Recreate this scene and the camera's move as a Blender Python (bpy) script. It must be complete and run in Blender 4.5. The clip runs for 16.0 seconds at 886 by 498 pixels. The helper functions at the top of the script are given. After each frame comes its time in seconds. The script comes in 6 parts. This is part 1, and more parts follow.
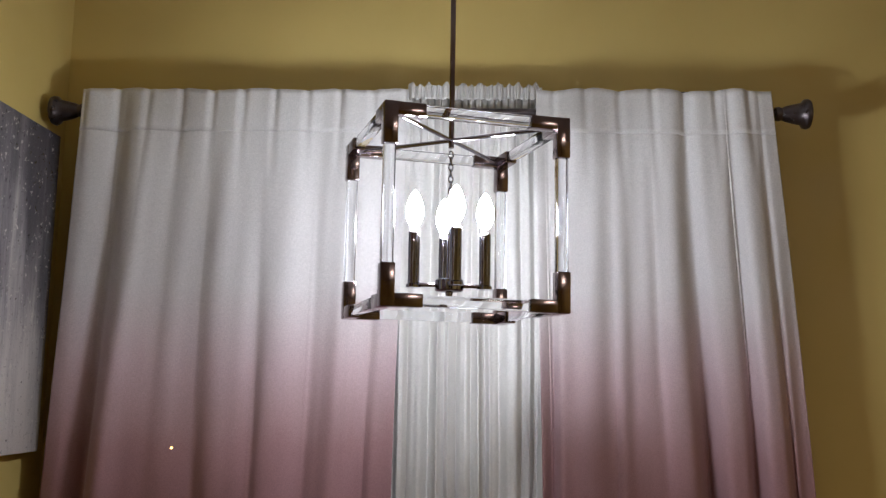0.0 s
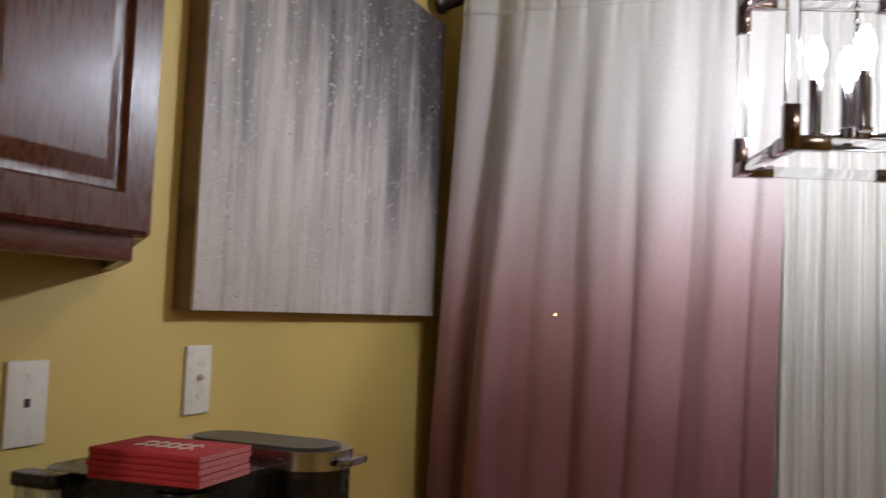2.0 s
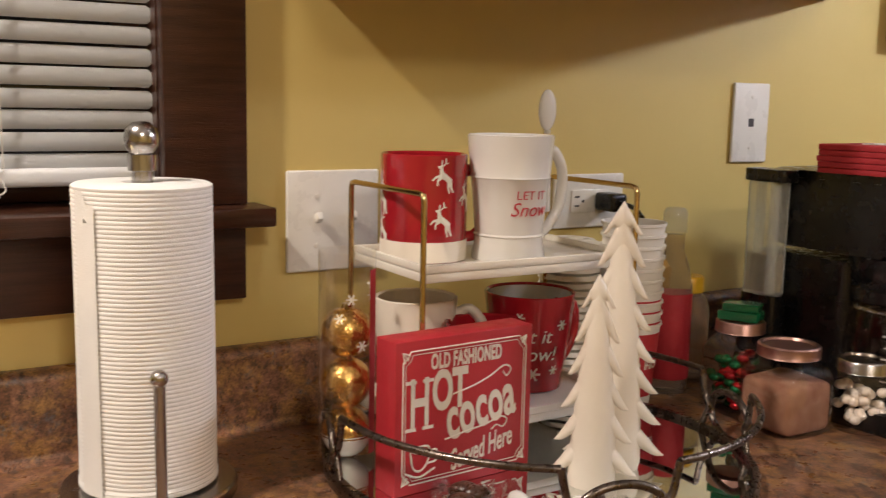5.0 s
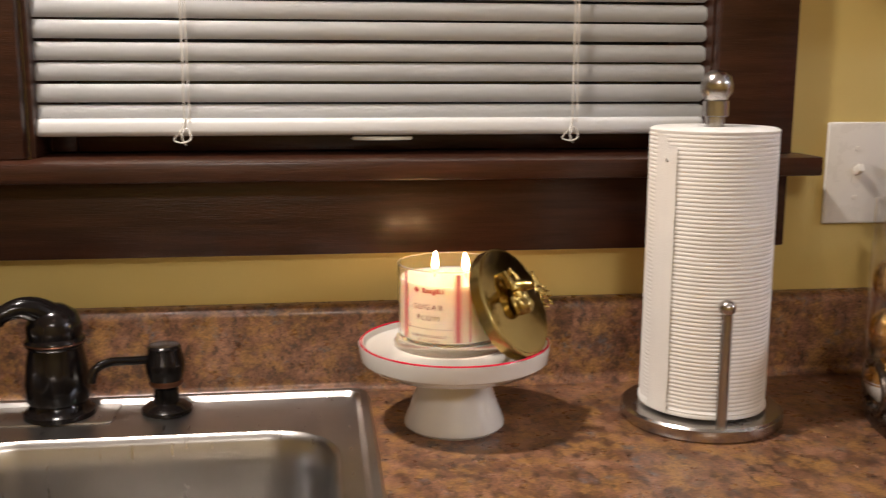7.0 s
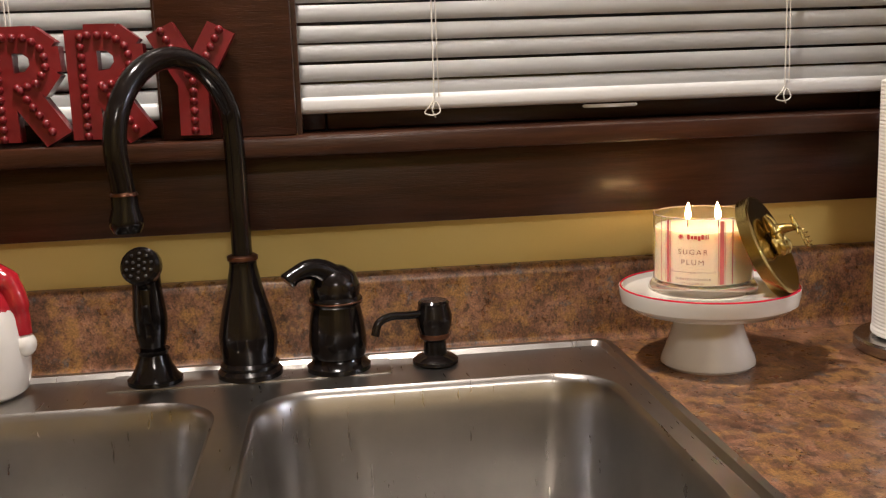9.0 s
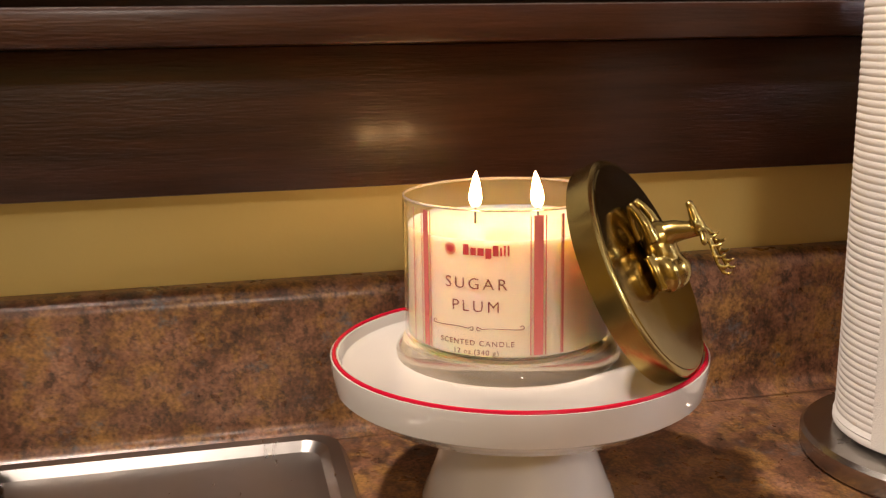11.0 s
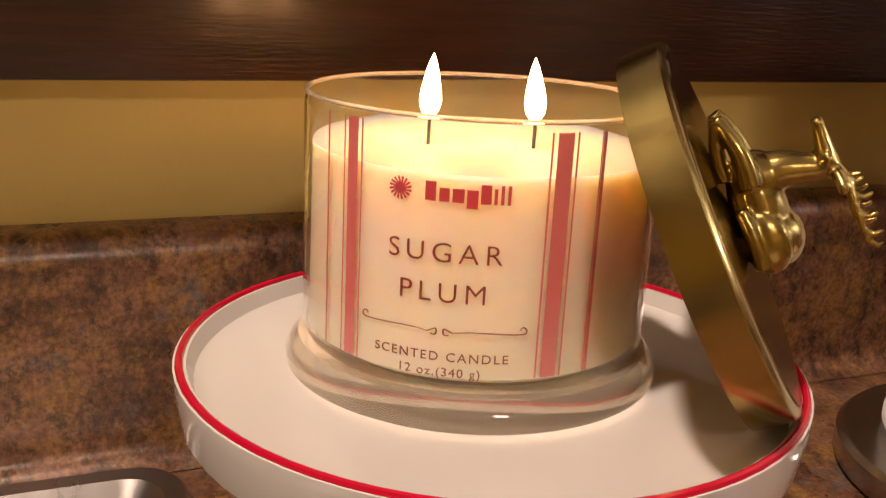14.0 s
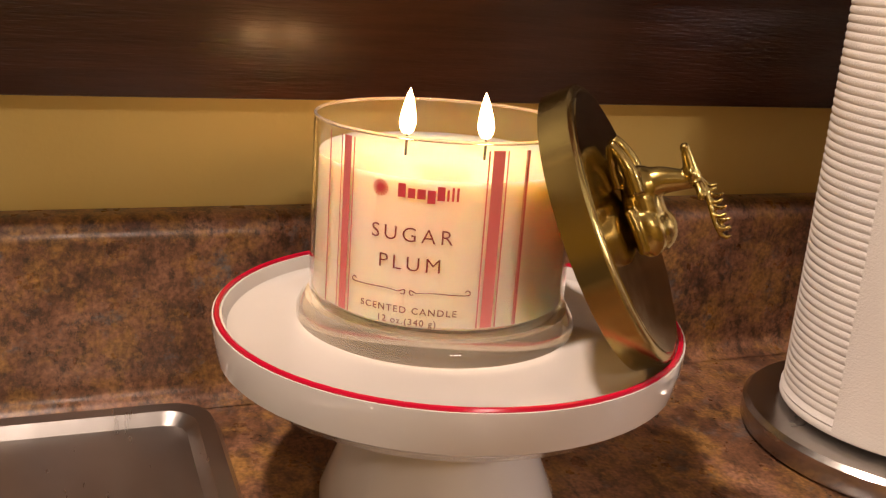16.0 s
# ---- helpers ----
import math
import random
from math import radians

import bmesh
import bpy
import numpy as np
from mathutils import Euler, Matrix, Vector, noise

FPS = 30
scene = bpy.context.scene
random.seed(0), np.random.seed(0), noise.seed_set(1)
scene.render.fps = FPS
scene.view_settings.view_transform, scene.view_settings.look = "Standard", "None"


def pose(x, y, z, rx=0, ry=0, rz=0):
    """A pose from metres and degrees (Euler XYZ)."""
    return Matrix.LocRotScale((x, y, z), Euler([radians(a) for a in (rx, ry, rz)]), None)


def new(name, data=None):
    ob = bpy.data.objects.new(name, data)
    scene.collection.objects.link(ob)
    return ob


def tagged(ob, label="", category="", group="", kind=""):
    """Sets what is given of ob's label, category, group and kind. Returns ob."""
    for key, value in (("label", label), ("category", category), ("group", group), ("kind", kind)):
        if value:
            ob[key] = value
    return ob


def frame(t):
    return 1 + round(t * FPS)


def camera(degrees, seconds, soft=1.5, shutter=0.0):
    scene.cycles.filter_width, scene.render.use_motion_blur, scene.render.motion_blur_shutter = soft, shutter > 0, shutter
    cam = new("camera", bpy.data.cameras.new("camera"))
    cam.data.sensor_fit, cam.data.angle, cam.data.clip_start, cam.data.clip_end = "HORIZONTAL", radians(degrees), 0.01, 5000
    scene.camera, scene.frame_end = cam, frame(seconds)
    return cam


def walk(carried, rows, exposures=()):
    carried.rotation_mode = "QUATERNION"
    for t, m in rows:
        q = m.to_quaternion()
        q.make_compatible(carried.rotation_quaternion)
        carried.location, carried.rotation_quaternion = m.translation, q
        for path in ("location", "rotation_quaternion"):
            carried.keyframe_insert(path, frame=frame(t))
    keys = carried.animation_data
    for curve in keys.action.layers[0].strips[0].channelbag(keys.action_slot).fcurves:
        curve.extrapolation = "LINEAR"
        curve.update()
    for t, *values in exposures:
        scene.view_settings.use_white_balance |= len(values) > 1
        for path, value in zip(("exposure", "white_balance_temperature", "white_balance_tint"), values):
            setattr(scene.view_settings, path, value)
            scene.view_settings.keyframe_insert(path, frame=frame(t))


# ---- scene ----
cam = camera(48.7, 16.0, soft=1.2, shutter=0.28)
METRES, EYE, TILT, LEAN, TURN = 2.0, 1.595, 0.0, 0.0, 2.4
ROWS = [
    (0.0, 0.0, 0.0, 0.0, -0.14, 8.3, -0.94),
    (0.5, -0.0518, -0.0238, -0.0133, -0.74, 7.17, -0.92),
    (1.0, -0.0714, -0.0209, -0.0354, 3.12, 6.04, -1.23),
    (1.5, -0.0691, -0.0062, -0.0571, 10.11, 4.97, -1.71),
    (2.0, -0.0507, -0.0112, -0.0744, 19.28, 3.52, -2.49),
    (2.5, -0.0497, -0.0331, -0.0894, 28.39, 1.65, -2.78),
    (3.0, -0.0642, -0.0491, -0.1001, 35.86, -1.25, -2.6),
    (3.5, -0.0618, -0.0499, -0.1192, 41.86, -4.27, -2.31),
    (6.0, -0.0383, -0.0955, -0.149, 68.09, -9.66, -0.77),
    (6.5, -0.0348, -0.1142, -0.1532, 75.1, -10.18, -0.61),
    (7.0, -0.04, -0.1559, -0.1578, 80.4, -10.29, -0.14),
    (7.5, -0.0359, -0.2061, -0.1582, 81.79, -10.77, 0.16),
    (8.0, -0.0159, -0.2392, -0.1608, 81.98, -10.44, 0.71),
    (8.5, -0.0075, -0.2846, -0.1612, 81.43, -10.43, 1.42),
    (9.0, -0.0166, -0.2987, -0.1769, 80.71, -9.81, 2.1),
    (9.5, -0.0797, -0.2571, -0.1888, 79.91, -9.32, 2.13),
    (10.0, -0.1671, -0.1885, -0.196, 79.22, -9.72, 2.03),
    (12.5, -0.3736, -0.1353, -0.2409, 67.88, -15.95, -1.51),
    (13.0, -0.3906, -0.1322, -0.2428, 67.03, -16.44, -1.88),
    (13.5, -0.3992, -0.1354, -0.2431, 66.37, -16.53, -2.34),
    (14.0, -0.3977, -0.1371, -0.2367, 65.94, -16.3, -2.79),
    (14.5, -0.3918, -0.1402, -0.2323, 66.02, -16.24, -3.19),
    (15.0, -0.3812, -0.1461, -0.2337, 66.19, -16.22, -3.65),
    (15.5, -0.3656, -0.149, -0.2284, 66.38, -16.31, -3.94),
    (16.0, -0.3485, -0.1506, -0.2242, 66.95, -16.5, -3.94),
]
EXPOSURES = [(0.0, -0.86, 5950, 11), (1.5, -0.74, 6050, 11), (2.5, -0.24, 6250, 11), (3.5, 0.48, 6300, 12), (6.0, 0.28, 5900, 16), (7.0, 0.20, 5900, 15), (9.0, 0.12, 5900, 15), (10.0, 0.15, 6100, 17), (13.0, -0.04, 6900, 25), (14.5, -0.16, 7050, 28), (15.3, -0.20, 7000, 27), (16.0, 0.02, 6900, 27)]
walk(cam, [(t, pose(0, 0, EYE, TILT, LEAN, TURN) @ pose(METRES * x, METRES * y, METRES * z, 90 + pitch, roll, yaw)) for t, x, y, z, yaw, pitch, roll in ROWS], EXPOSURES)

# ---------- exposure, world, lights ----------
world = bpy.data.worlds.new("night")
scene.world = world
world.use_nodes = True
world.node_tree.nodes["Background"].inputs[0].default_value = (0.02, 0.025, 0.04, 1)
world.node_tree.nodes["Background"].inputs[1].default_value = 0.15

BULB_POWER, SINK_LAMP_POWER, FLAME_POWER = 450.0, 950.0, 76.0
BULB_TINT, CEILING_TINT, FLAME_TINT = (0.895, 0.91, 0.95), (1.0, 0.87, 0.70), (1.0, 0.57, 0.21)


# ---------- materials ----------
def mat(name, col, rough=0.5, metal=0.0, **kw):
    m = bpy.data.materials.new(name)
    m.use_nodes = True
    b = m.node_tree.nodes["Principled BSDF"]
    b.inputs["Base Color"].default_value = (*col, 1)
    b.inputs["Roughness"].default_value = rough
    b.inputs["Metallic"].default_value = metal
    for k, v in kw.items():
        b.inputs[k.replace("_", " ")].default_value = v
    return m


def nd(m, kind, **ins):
    n = m.node_tree.nodes.new(kind)
    for k, v in ins.items():
        n.inputs[k.replace("_", " ")].default_value = v
    return n


def ln(m, a, b):
    m.node_tree.links.new(a, b)


def bsdf(m):
    return m.node_tree.nodes["Principled BSDF"]


def coords(m, scale=(1, 1, 1), loc=(0, 0, 0), world_space=False):
    mp = nd(m, "ShaderNodeMapping")
    mp.inputs["Scale"].default_value = scale
    mp.inputs["Location"].default_value = loc
    if world_space:
        g = nd(m, "ShaderNodeNewGeometry")
        ln(m, g.outputs["Position"], mp.inputs["Vector"])
    else:
        tc = nd(m, "ShaderNodeTexCoord")
        ln(m, tc.outputs["Object"], mp.inputs["Vector"])
    return mp.outputs["Vector"]


def noise_tex(m, vec, scale, detail=4, rough=0.55):
    n = nd(m, "ShaderNodeTexNoise", Scale=scale, Detail=detail, Roughness=rough)
    ln(m, vec, n.inputs["Vector"])
    return n.outputs["Fac"]


def ramp(m, fac, stops):
    r = nd(m, "ShaderNodeValToRGB")
    e = r.color_ramp.elements
    while len(e) < len(stops):
        e.new(0.5)
    for el, (p, c) in zip(e, stops):
        el.position = p
        el.color = (*c, 1) if len(c) == 3 else c
    ln(m, fac, r.inputs["Fac"])
    return r.outputs["Color"]


def mixc(m, fac, a, b, blend="MIX"):
    x = nd(m, "ShaderNodeMix")
    x.data_type, x.blend_type = "RGBA", blend
    for v, s in ((fac, x.inputs[0]), (a, x.inputs[6]), (b, x.inputs[7])):
        if isinstance(v, (int, float)):
            s.default_value = v
        elif isinstance(v, tuple):
            s.default_value = (*v, 1)
        else:
            ln(m, v, s)
    return x.outputs[2]


def bump(m, height, strength=0.2, dist=0.001):
    b = nd(m, "ShaderNodeBump", Strength=strength, Distance=dist)
    ln(m, height, b.inputs["Height"])
    ln(m, b.outputs["Normal"], bsdf(m).inputs["Normal"])


def varied(m, a, b, scale, rough=(0.4, 0.6), bump_scale=300, bump_strength=0.1, stretch=(1, 1, 1), bump_dist=0.001):
    v = coords(m, stretch, world_space=True)
    n = noise_tex(m, v, scale, 5)
    ln(m, ramp(m, n, [(0.3, a), (0.7, b)]), bsdf(m).inputs["Base Color"])
    n2 = noise_tex(m, v, scale * 5, 3)
    r = ramp(m, n2, [(0.3, (rough[0],) * 3), (0.7, (rough[1],) * 3)])
    ln(m, r, bsdf(m).inputs["Roughness"])
    bump(m, noise_tex(m, v, bump_scale, 2), bump_strength, bump_dist)
    return m


M_WALL = varied(mat("yellow wall paint", (0.5, 0.38, 0.14)), (0.590, 0.446, 0.138), (0.645, 0.493, 0.163), 1.3, (0.45, 0.6), 260, 0.12)
M_CEIL = varied(mat("white ceiling paint", (0.75, 0.73, 0.68)), (0.72, 0.7, 0.65), (0.78, 0.76, 0.71), 2, (0.8, 0.9), 120, 0.3)
M_FLOOR = varied(mat("brown floor", (0.2, 0.12, 0.07)), (0.16, 0.09, 0.05), (0.26, 0.16, 0.09), 4, (0.3, 0.5), 100, 0.1, (8, 0.6, 1))
M_DARKWOOD = varied(mat("dark stained trim wood", (0.05, 0.025, 0.015), 0.35, 0, Coat_Weight=0.34, Coat_Roughness=0.22, Specular_IOR_Level=0.22), (0.026, 0.0085, 0.0042), (0.058, 0.0200, 0.0090), 9, (0.28, 0.44), 60, 0.8, (6, 1, 14), 0.0006)
M_CHERRY = varied(mat("cherry cabinet wood", (0.12, 0.035, 0.02)), (0.100, 0.027, 0.014), (0.138, 0.038, 0.019), 7, (0.22, 0.36), 300, 0.12, (5, 5, 0.8))
M_CHERRY_H = varied(mat("cherry cabinet rail wood", (0.12, 0.035, 0.02)), (0.100, 0.027, 0.014), (0.138, 0.038, 0.019), 7, (0.22, 0.36), 300, 0.12, (5, 0.8, 5))
M_BARE = varied(mat("unfinished cabinet underside", (0.3, 0.17, 0.08)), (0.20, 0.10, 0.045), (0.28, 0.15, 0.07), 12, (0.5, 0.7), 200, 0.1, (3, 0.6, 3))


def laminate():
    m = mat("brown stone-pattern laminate", (0.2, 0.1, 0.06), 0.35)
    v = coords(m, (1, 1, 1), world_space=True)
    base = ramp(m, noise_tex(m, v, 24, 8, 0.75), [(0.30, (0.048, 0.023, 0.014)), (0.45, (0.140, 0.064, 0.035)), (0.57, (0.255, 0.122, 0.070)), (0.72, (0.38, 0.205, 0.128))])
    v2 = coords(m, (0.7, 1.5, 1.2), (3, 1, 7), world_space=True)
    dark = ramp(m, noise_tex(m, v2, 62, 7, 0.8), [(0.49, (0, 0, 0)), (0.60, (0.9, 0.9, 0.9))])
    c = mixc(m, dark, base, (0.045, 0.026, 0.018))
    v3 = coords(m, (1, 1, 1), (11, 5, 2), world_space=True)
    gold = ramp(m, noise_tex(m, v3, 38, 8, 0.8), [(0.48, (0, 0, 0)), (0.61, (0.9, 0.9, 0.9))])
    c = mixc(m, gold, c, (0.32, 0.165, 0.05))
    v4 = coords(m, (1, 1, 1), (1, 9, 4), world_space=True)
    grey = ramp(m, noise_tex(m, v4, 34, 8, 0.8), [(0.56, (0, 0, 0)), (0.66, (0.9, 0.9, 0.9))])
    c = mixc(m, grey, c, (0.105, 0.105, 0.11))
    fine = ramp(m, noise_tex(m, v, 420, 2), [(0.3, (0.6, 0.6, 0.6)), (0.7, (1.35, 1.35, 1.35))])
    c = mixc(m, 1.0, c, fine, "MULTIPLY")
    ln(m, c, bsdf(m).inputs["Base Color"])
    ln(m, ramp(m, noise_tex(m, v, 60, 3), [(0.3, (0.24,) * 3), (0.7, (0.42,) * 3)]), bsdf(m).inputs["Roughness"])
    bump(m, noise_tex(m, v, 500, 2), 0.12, 0.0006)
    return m


M_LAM = laminate()


def steel(name, col=(0.64, 0.62, 0.59), r=(0.22, 0.4), stretch=(3, 90, 3)):
    m = mat(name, col, 0.3, 1.0)
    v = coords(m, stretch, world_space=True)
    ln(m, ramp(m, noise_tex(m, v, 12, 4), [(0.3, (r[0],) * 3), (0.7, (r[1],) * 3)]), bsdf(m).inputs["Roughness"])
    v2 = coords(m, (1, 1, 1), world_space=True)
    ln(m, ramp(m, noise_tex(m, v2, 14, 4), [(0.3, tuple(c * 0.86 for c in col)), (0.7, col)]), bsdf(m).inputs["Base Color"])
    bump(m, noise_tex(m, v, 40, 3), 0.015, 0.0003)
    return m


M_SINK = steel("brushed stainless steel", (0.45, 0.43, 0.405), (0.27, 0.33), (2, 14, 2))
M_STEEL = steel("satin nickel", (0.50, 0.475, 0.45), (0.2, 0.28), (2, 2, 6))
M_BRONZE = varied(mat("oil rubbed bronze", (0.01, 0.009, 0.009), 0.2, 0.0, Specular_IOR_Level=0.28, Coat_Weight=0.15, Coat_Roughness=0.05), (0.004, 0.0037, 0.004), (0.010, 0.007, 0.006), 30, (0.12, 0.18), 300, 0.02)
M_COPPER = mat("worn copper edge", (0.17, 0.08, 0.05), 0.3, 1.0)
M_CHROME = mat("dark chrome", (0.30, 0.29, 0.32), 0.08, 1.0)
M_GUNMETAL = varied(mat("polished gunmetal", (0.2, 0.16, 0.16), 0.15, 1.0), (0.16, 0.12, 0.12), (0.24, 0.185, 0.18), 20, (0.10, 0.2), 300, 0.02)
M_ROD = varied(mat("pewter curtain rod", (0.08, 0.07, 0.07), 0.3, 0.9), (0.06, 0.05, 0.05), (0.12, 0.10, 0.1), 20, (0.25, 0.4), 200, 0.05)
M_ACRYLIC = mat("clear acrylic", (0.97, 0.98, 1.0), 0.02, 0, Transmission_Weight=1.0, IOR=1.40)
M_GLASS = mat("clear glass", (0.97, 0.985, 0.97), 0.01, 0, Transmission_Weight=1.0, IOR=1.45)
M_JARGLASS = mat("jar glass", (0.985, 0.98, 0.965), 0.01, 0, Transmission_Weight=1.0, IOR=1.04, Coat_Weight=0.7, Coat_Roughness=0.02)
M_THINGLASS = mat("thin clear plastic", (0.98, 0.97, 0.96), 0.02, 0, Transmission_Weight=1.0, IOR=1.04, Coat_Weight=0.9, Coat_Roughness=0.04)
M_NIGHT = mat("dark night window glass", (0.004, 0.004, 0.006), 0.03)
M_CERAMIC = varied(mat("white glazed ceramic", (0.8, 0.77, 0.72), 0.12, 0, Coat_Weight=0.6, Coat_Roughness=0.05), (0.68, 0.655, 0.61), (0.74, 0.715, 0.67), 6, (0.05, 0.10), 80, 0.01)
M_MATTECER = varied(mat("cream matte ceramic", (0.75, 0.68, 0.57), 0.45), (0.72, 0.64, 0.53), (0.80, 0.73, 0.62), 10, (0.35, 0.5), 120, 0.08)
M_REDGLAZE = varied(mat("red glazed ceramic", (0.36, 0.012, 0.02), 0.12, 0, Coat_Weight=0.5, Coat_Roughness=0.05), (0.30, 0.009, 0.015), (0.40, 0.016, 0.024), 8, (0.10, 0.18), 100, 0.02)
M_REDPAINT = varied(mat("red painted wood", (0.38, 0.02, 0.03), 0.4), (0.34, 0.014, 0.022), (0.44, 0.024, 0.034), 12, (0.35, 0.5), 250, 0.15)
M_REDMETAL = varied(mat("dull red enamel", (0.26, 0.012, 0.016), 0.35), (0.12, 0.006, 0.008), (0.19, 0.009, 0.012), 25, (0.28, 0.45), 220, 0.12)
M_REDRIM = mat("red rim glaze", (0.52, 0.008, 0.03), 0.15)
M_REDPRINT = mat("red printed ink", (0.50, 0.035, 0.05), 0.35)
M_PINKPRINT = mat("faded red printed ink", (0.62, 0.14, 0.13), 0.35)
M_CHOCOLATE = varied(mat("chocolate candy", (0.05, 0.02, 0.012), 0.3), (0.03, 0.012, 0.008), (0.08, 0.035, 0.02), 60, (0.2, 0.4), 300, 0.1)
M_BROWNPRINT = mat("brown printed ink", (0.22, 0.03, 0.022), 0.4)
M_WHITEPRINT = mat("off-white print", (0.72, 0.68, 0.6), 0.45)
M_WHITEPLASTIC = varied(mat("white plastic", (0.76, 0.73, 0.66), 0.3), (0.72, 0.69, 0.62), (0.78, 0.75, 0.68), 8, (0.24, 0.36), 150, 0.03)
M_SLAT = varied(mat("white vinyl slat", (0.74, 0.74, 0.72), 0.3), (0.70, 0.70, 0.685), (0.76, 0.76, 0.745), 5, (0.25, 0.4), 90, 0.04, (1, 0.3, 1))
M_WHITEWOOD = varied(mat("white painted shelf", (0.74, 0.69, 0.6), 0.4), (0.70, 0.65, 0.56), (0.78, 0.73, 0.64), 9, (0.3, 0.45), 120, 0.05)
M_BLACK = varied(mat("black plastic", (0.012, 0.012, 0.013), 0.3), (0.005, 0.005, 0.006), (0.008, 0.0075, 0.0075), 12, (0.24, 0.29), 300, 0.015)
M_DARKGREY = mat("dark grey plastic", (0.05, 0.048, 0.048), 0.35)
M_GOLD = varied(mat("antique gold metal", (0.46, 0.34, 0.11), 0.25, 1.0), (0.42, 0.31, 0.10), (0.50, 0.38, 0.13), 18, (0.2, 0.27), 200, 0.004)
M_GOLDFACE = varied(mat("polished antique gold", (0.42, 0.31, 0.10), 0.12, 1.0), (0.36, 0.265, 0.09), (0.44, 0.33, 0.115), 18, (0.09, 0.16), 150, 0.004)
M_BRASS = mat("polished brass wire", (0.55, 0.40, 0.18), 0.15, 1.0)
M_FOIL = varied(mat("gold foil", (0.75, 0.45, 0.12), 0.22, 1.0), (0.62, 0.36, 0.09), (0.80, 0.52, 0.17), 60, (0.15, 0.3), 160, 0.8, (1, 1, 1), 0.002)
M_WAX = mat("cream candle wax", (0.86, 0.71, 0.51), 0.4, 0, Subsurface_Weight=0.9, Subsurface_Radius=(0.034, 0.019, 0.009), Subsurface_Scale=1.0)
M_PAPER = varied(mat("white paper towel", (0.82, 0.80, 0.76), 0.9), (0.79, 0.77, 0.73), (0.84, 0.82, 0.78), 20, (0.85, 0.95), 900, 0.3)
M_PAPERCUP = varied(mat("white paper cup", (0.78, 0.75, 0.7), 0.6), (0.75, 0.72, 0.66), (0.8, 0.77, 0.72), 20, (0.5, 0.7), 300, 0.05)
M_REDPAPER = varied(mat("red paper", (0.45, 0.025, 0.035), 0.7), (0.40, 0.02, 0.028), (0.50, 0.032, 0.045), 30, (0.6, 0.8), 300, 0.15)
M_PINKPAPER = varied(mat("pink paper edges", (0.6, 0.2, 0.22), 0.8), (0.48, 0.12, 0.14), (0.66, 0.26, 0.28), 60, (0.7, 0.9), 600, 0.3, (1, 1, 12))
M_TRAY = varied(mat("aged dark nickel", (0.16, 0.13, 0.11), 0.3, 1.0), (0.10, 0.08, 0.065), (0.2, 0.165, 0.14), 30, (0.2, 0.4), 300, 0.1)
M_MIRROR = mat("mirror glass", (0.8, 0.82, 0.8), 0.03, 1.0)
M_COCOA = varied(mat("cocoa powder", (0.24, 0.11, 0.06), 0.9), (0.20, 0.085, 0.045), (0.30, 0.15, 0.09), 50, (0.85, 0.95), 400, 0.5)
M_PINKLID = mat("rose gold lid", (0.42, 0.25, 0.21), 0.38, 1.0)
# clear glass; the cream tint puts candle light into its colour
M_FOOTGLASS = mat("glass tinted candle-warm", (0.95, 0.84, 0.68), 0.04, 0, Transmission_Weight=0.82, IOR=1.18, Coat_Weight=1.0, Coat_Roughness=0.03)
M_MARSH = mat("marshmallow", (0.82, 0.72, 0.62), 0.8)
M_CANDYG = mat("green candy foil", (0.01, 0.16, 0.05), 0.25, 0.6)
M_CANDYR = mat("red candy foil", (0.45, 0.015, 0.02), 0.25, 0.6)
M_YELLOW = mat("yellow plastic cap", (0.75, 0.45, 0.02), 0.35)
M_LIQUID = mat("clear syrup", (0.8, 0.72, 0.6), 0.05, 0, Transmission_Weight=0.9, IOR=1.33)
M_COFFEEGLASS = mat("smoky carafe glass", (0.66, 0.60, 0.53), 0.03, 0, Transmission_Weight=1.0, IOR=1.04, Coat_Weight=0.8, Coat_Roughness=0.03)
M_FROST = mat("frosted clear plastic", (0.8, 0.82, 0.8), 0.25, 0, Transmission_Weight=0.75, IOR=1.04, Coat_Weight=0.4)
M_PEARL = mat("pearl white glass", (0.80, 0.77, 0.70), 0.18, 0, Transmission_Weight=0.25, IOR=1.1, Coat_Weight=0.6)
M_GREENPLASTIC = mat("green plastic wrap", (0.01, 0.13, 0.05), 0.2)


def glow(name, col, strength):
    m = bpy.data.materials.new(name)
    m.use_nodes = True
    n = m.node_tree.nodes
    n.remove(n["Principled BSDF"])
    e = n.new("ShaderNodeEmission")
    e.inputs[0].default_value = (*col, 1)
    e.inputs[1].default_value = strength
    m.node_tree.links.new(e.outputs[0], n["Material Output"].inputs[0])
    return m


M_BULB = glow("lit candelabra bulb", BULB_TINT, BULB_POWER)
M_CEILLAMP = glow("lit sink lamp", CEILING_TINT, SINK_LAMP_POWER)
# next: glow of the added fill, in place of bounced room light
M_ROOMFILL = glow("room fill glow", CEILING_TINT, 44.0)
M_FLAME = glow("candle flame", FLAME_TINT, FLAME_POWER)
M_SPARK = glow("far outside light spot", (1.0, 0.6, 0.2), 6.0)


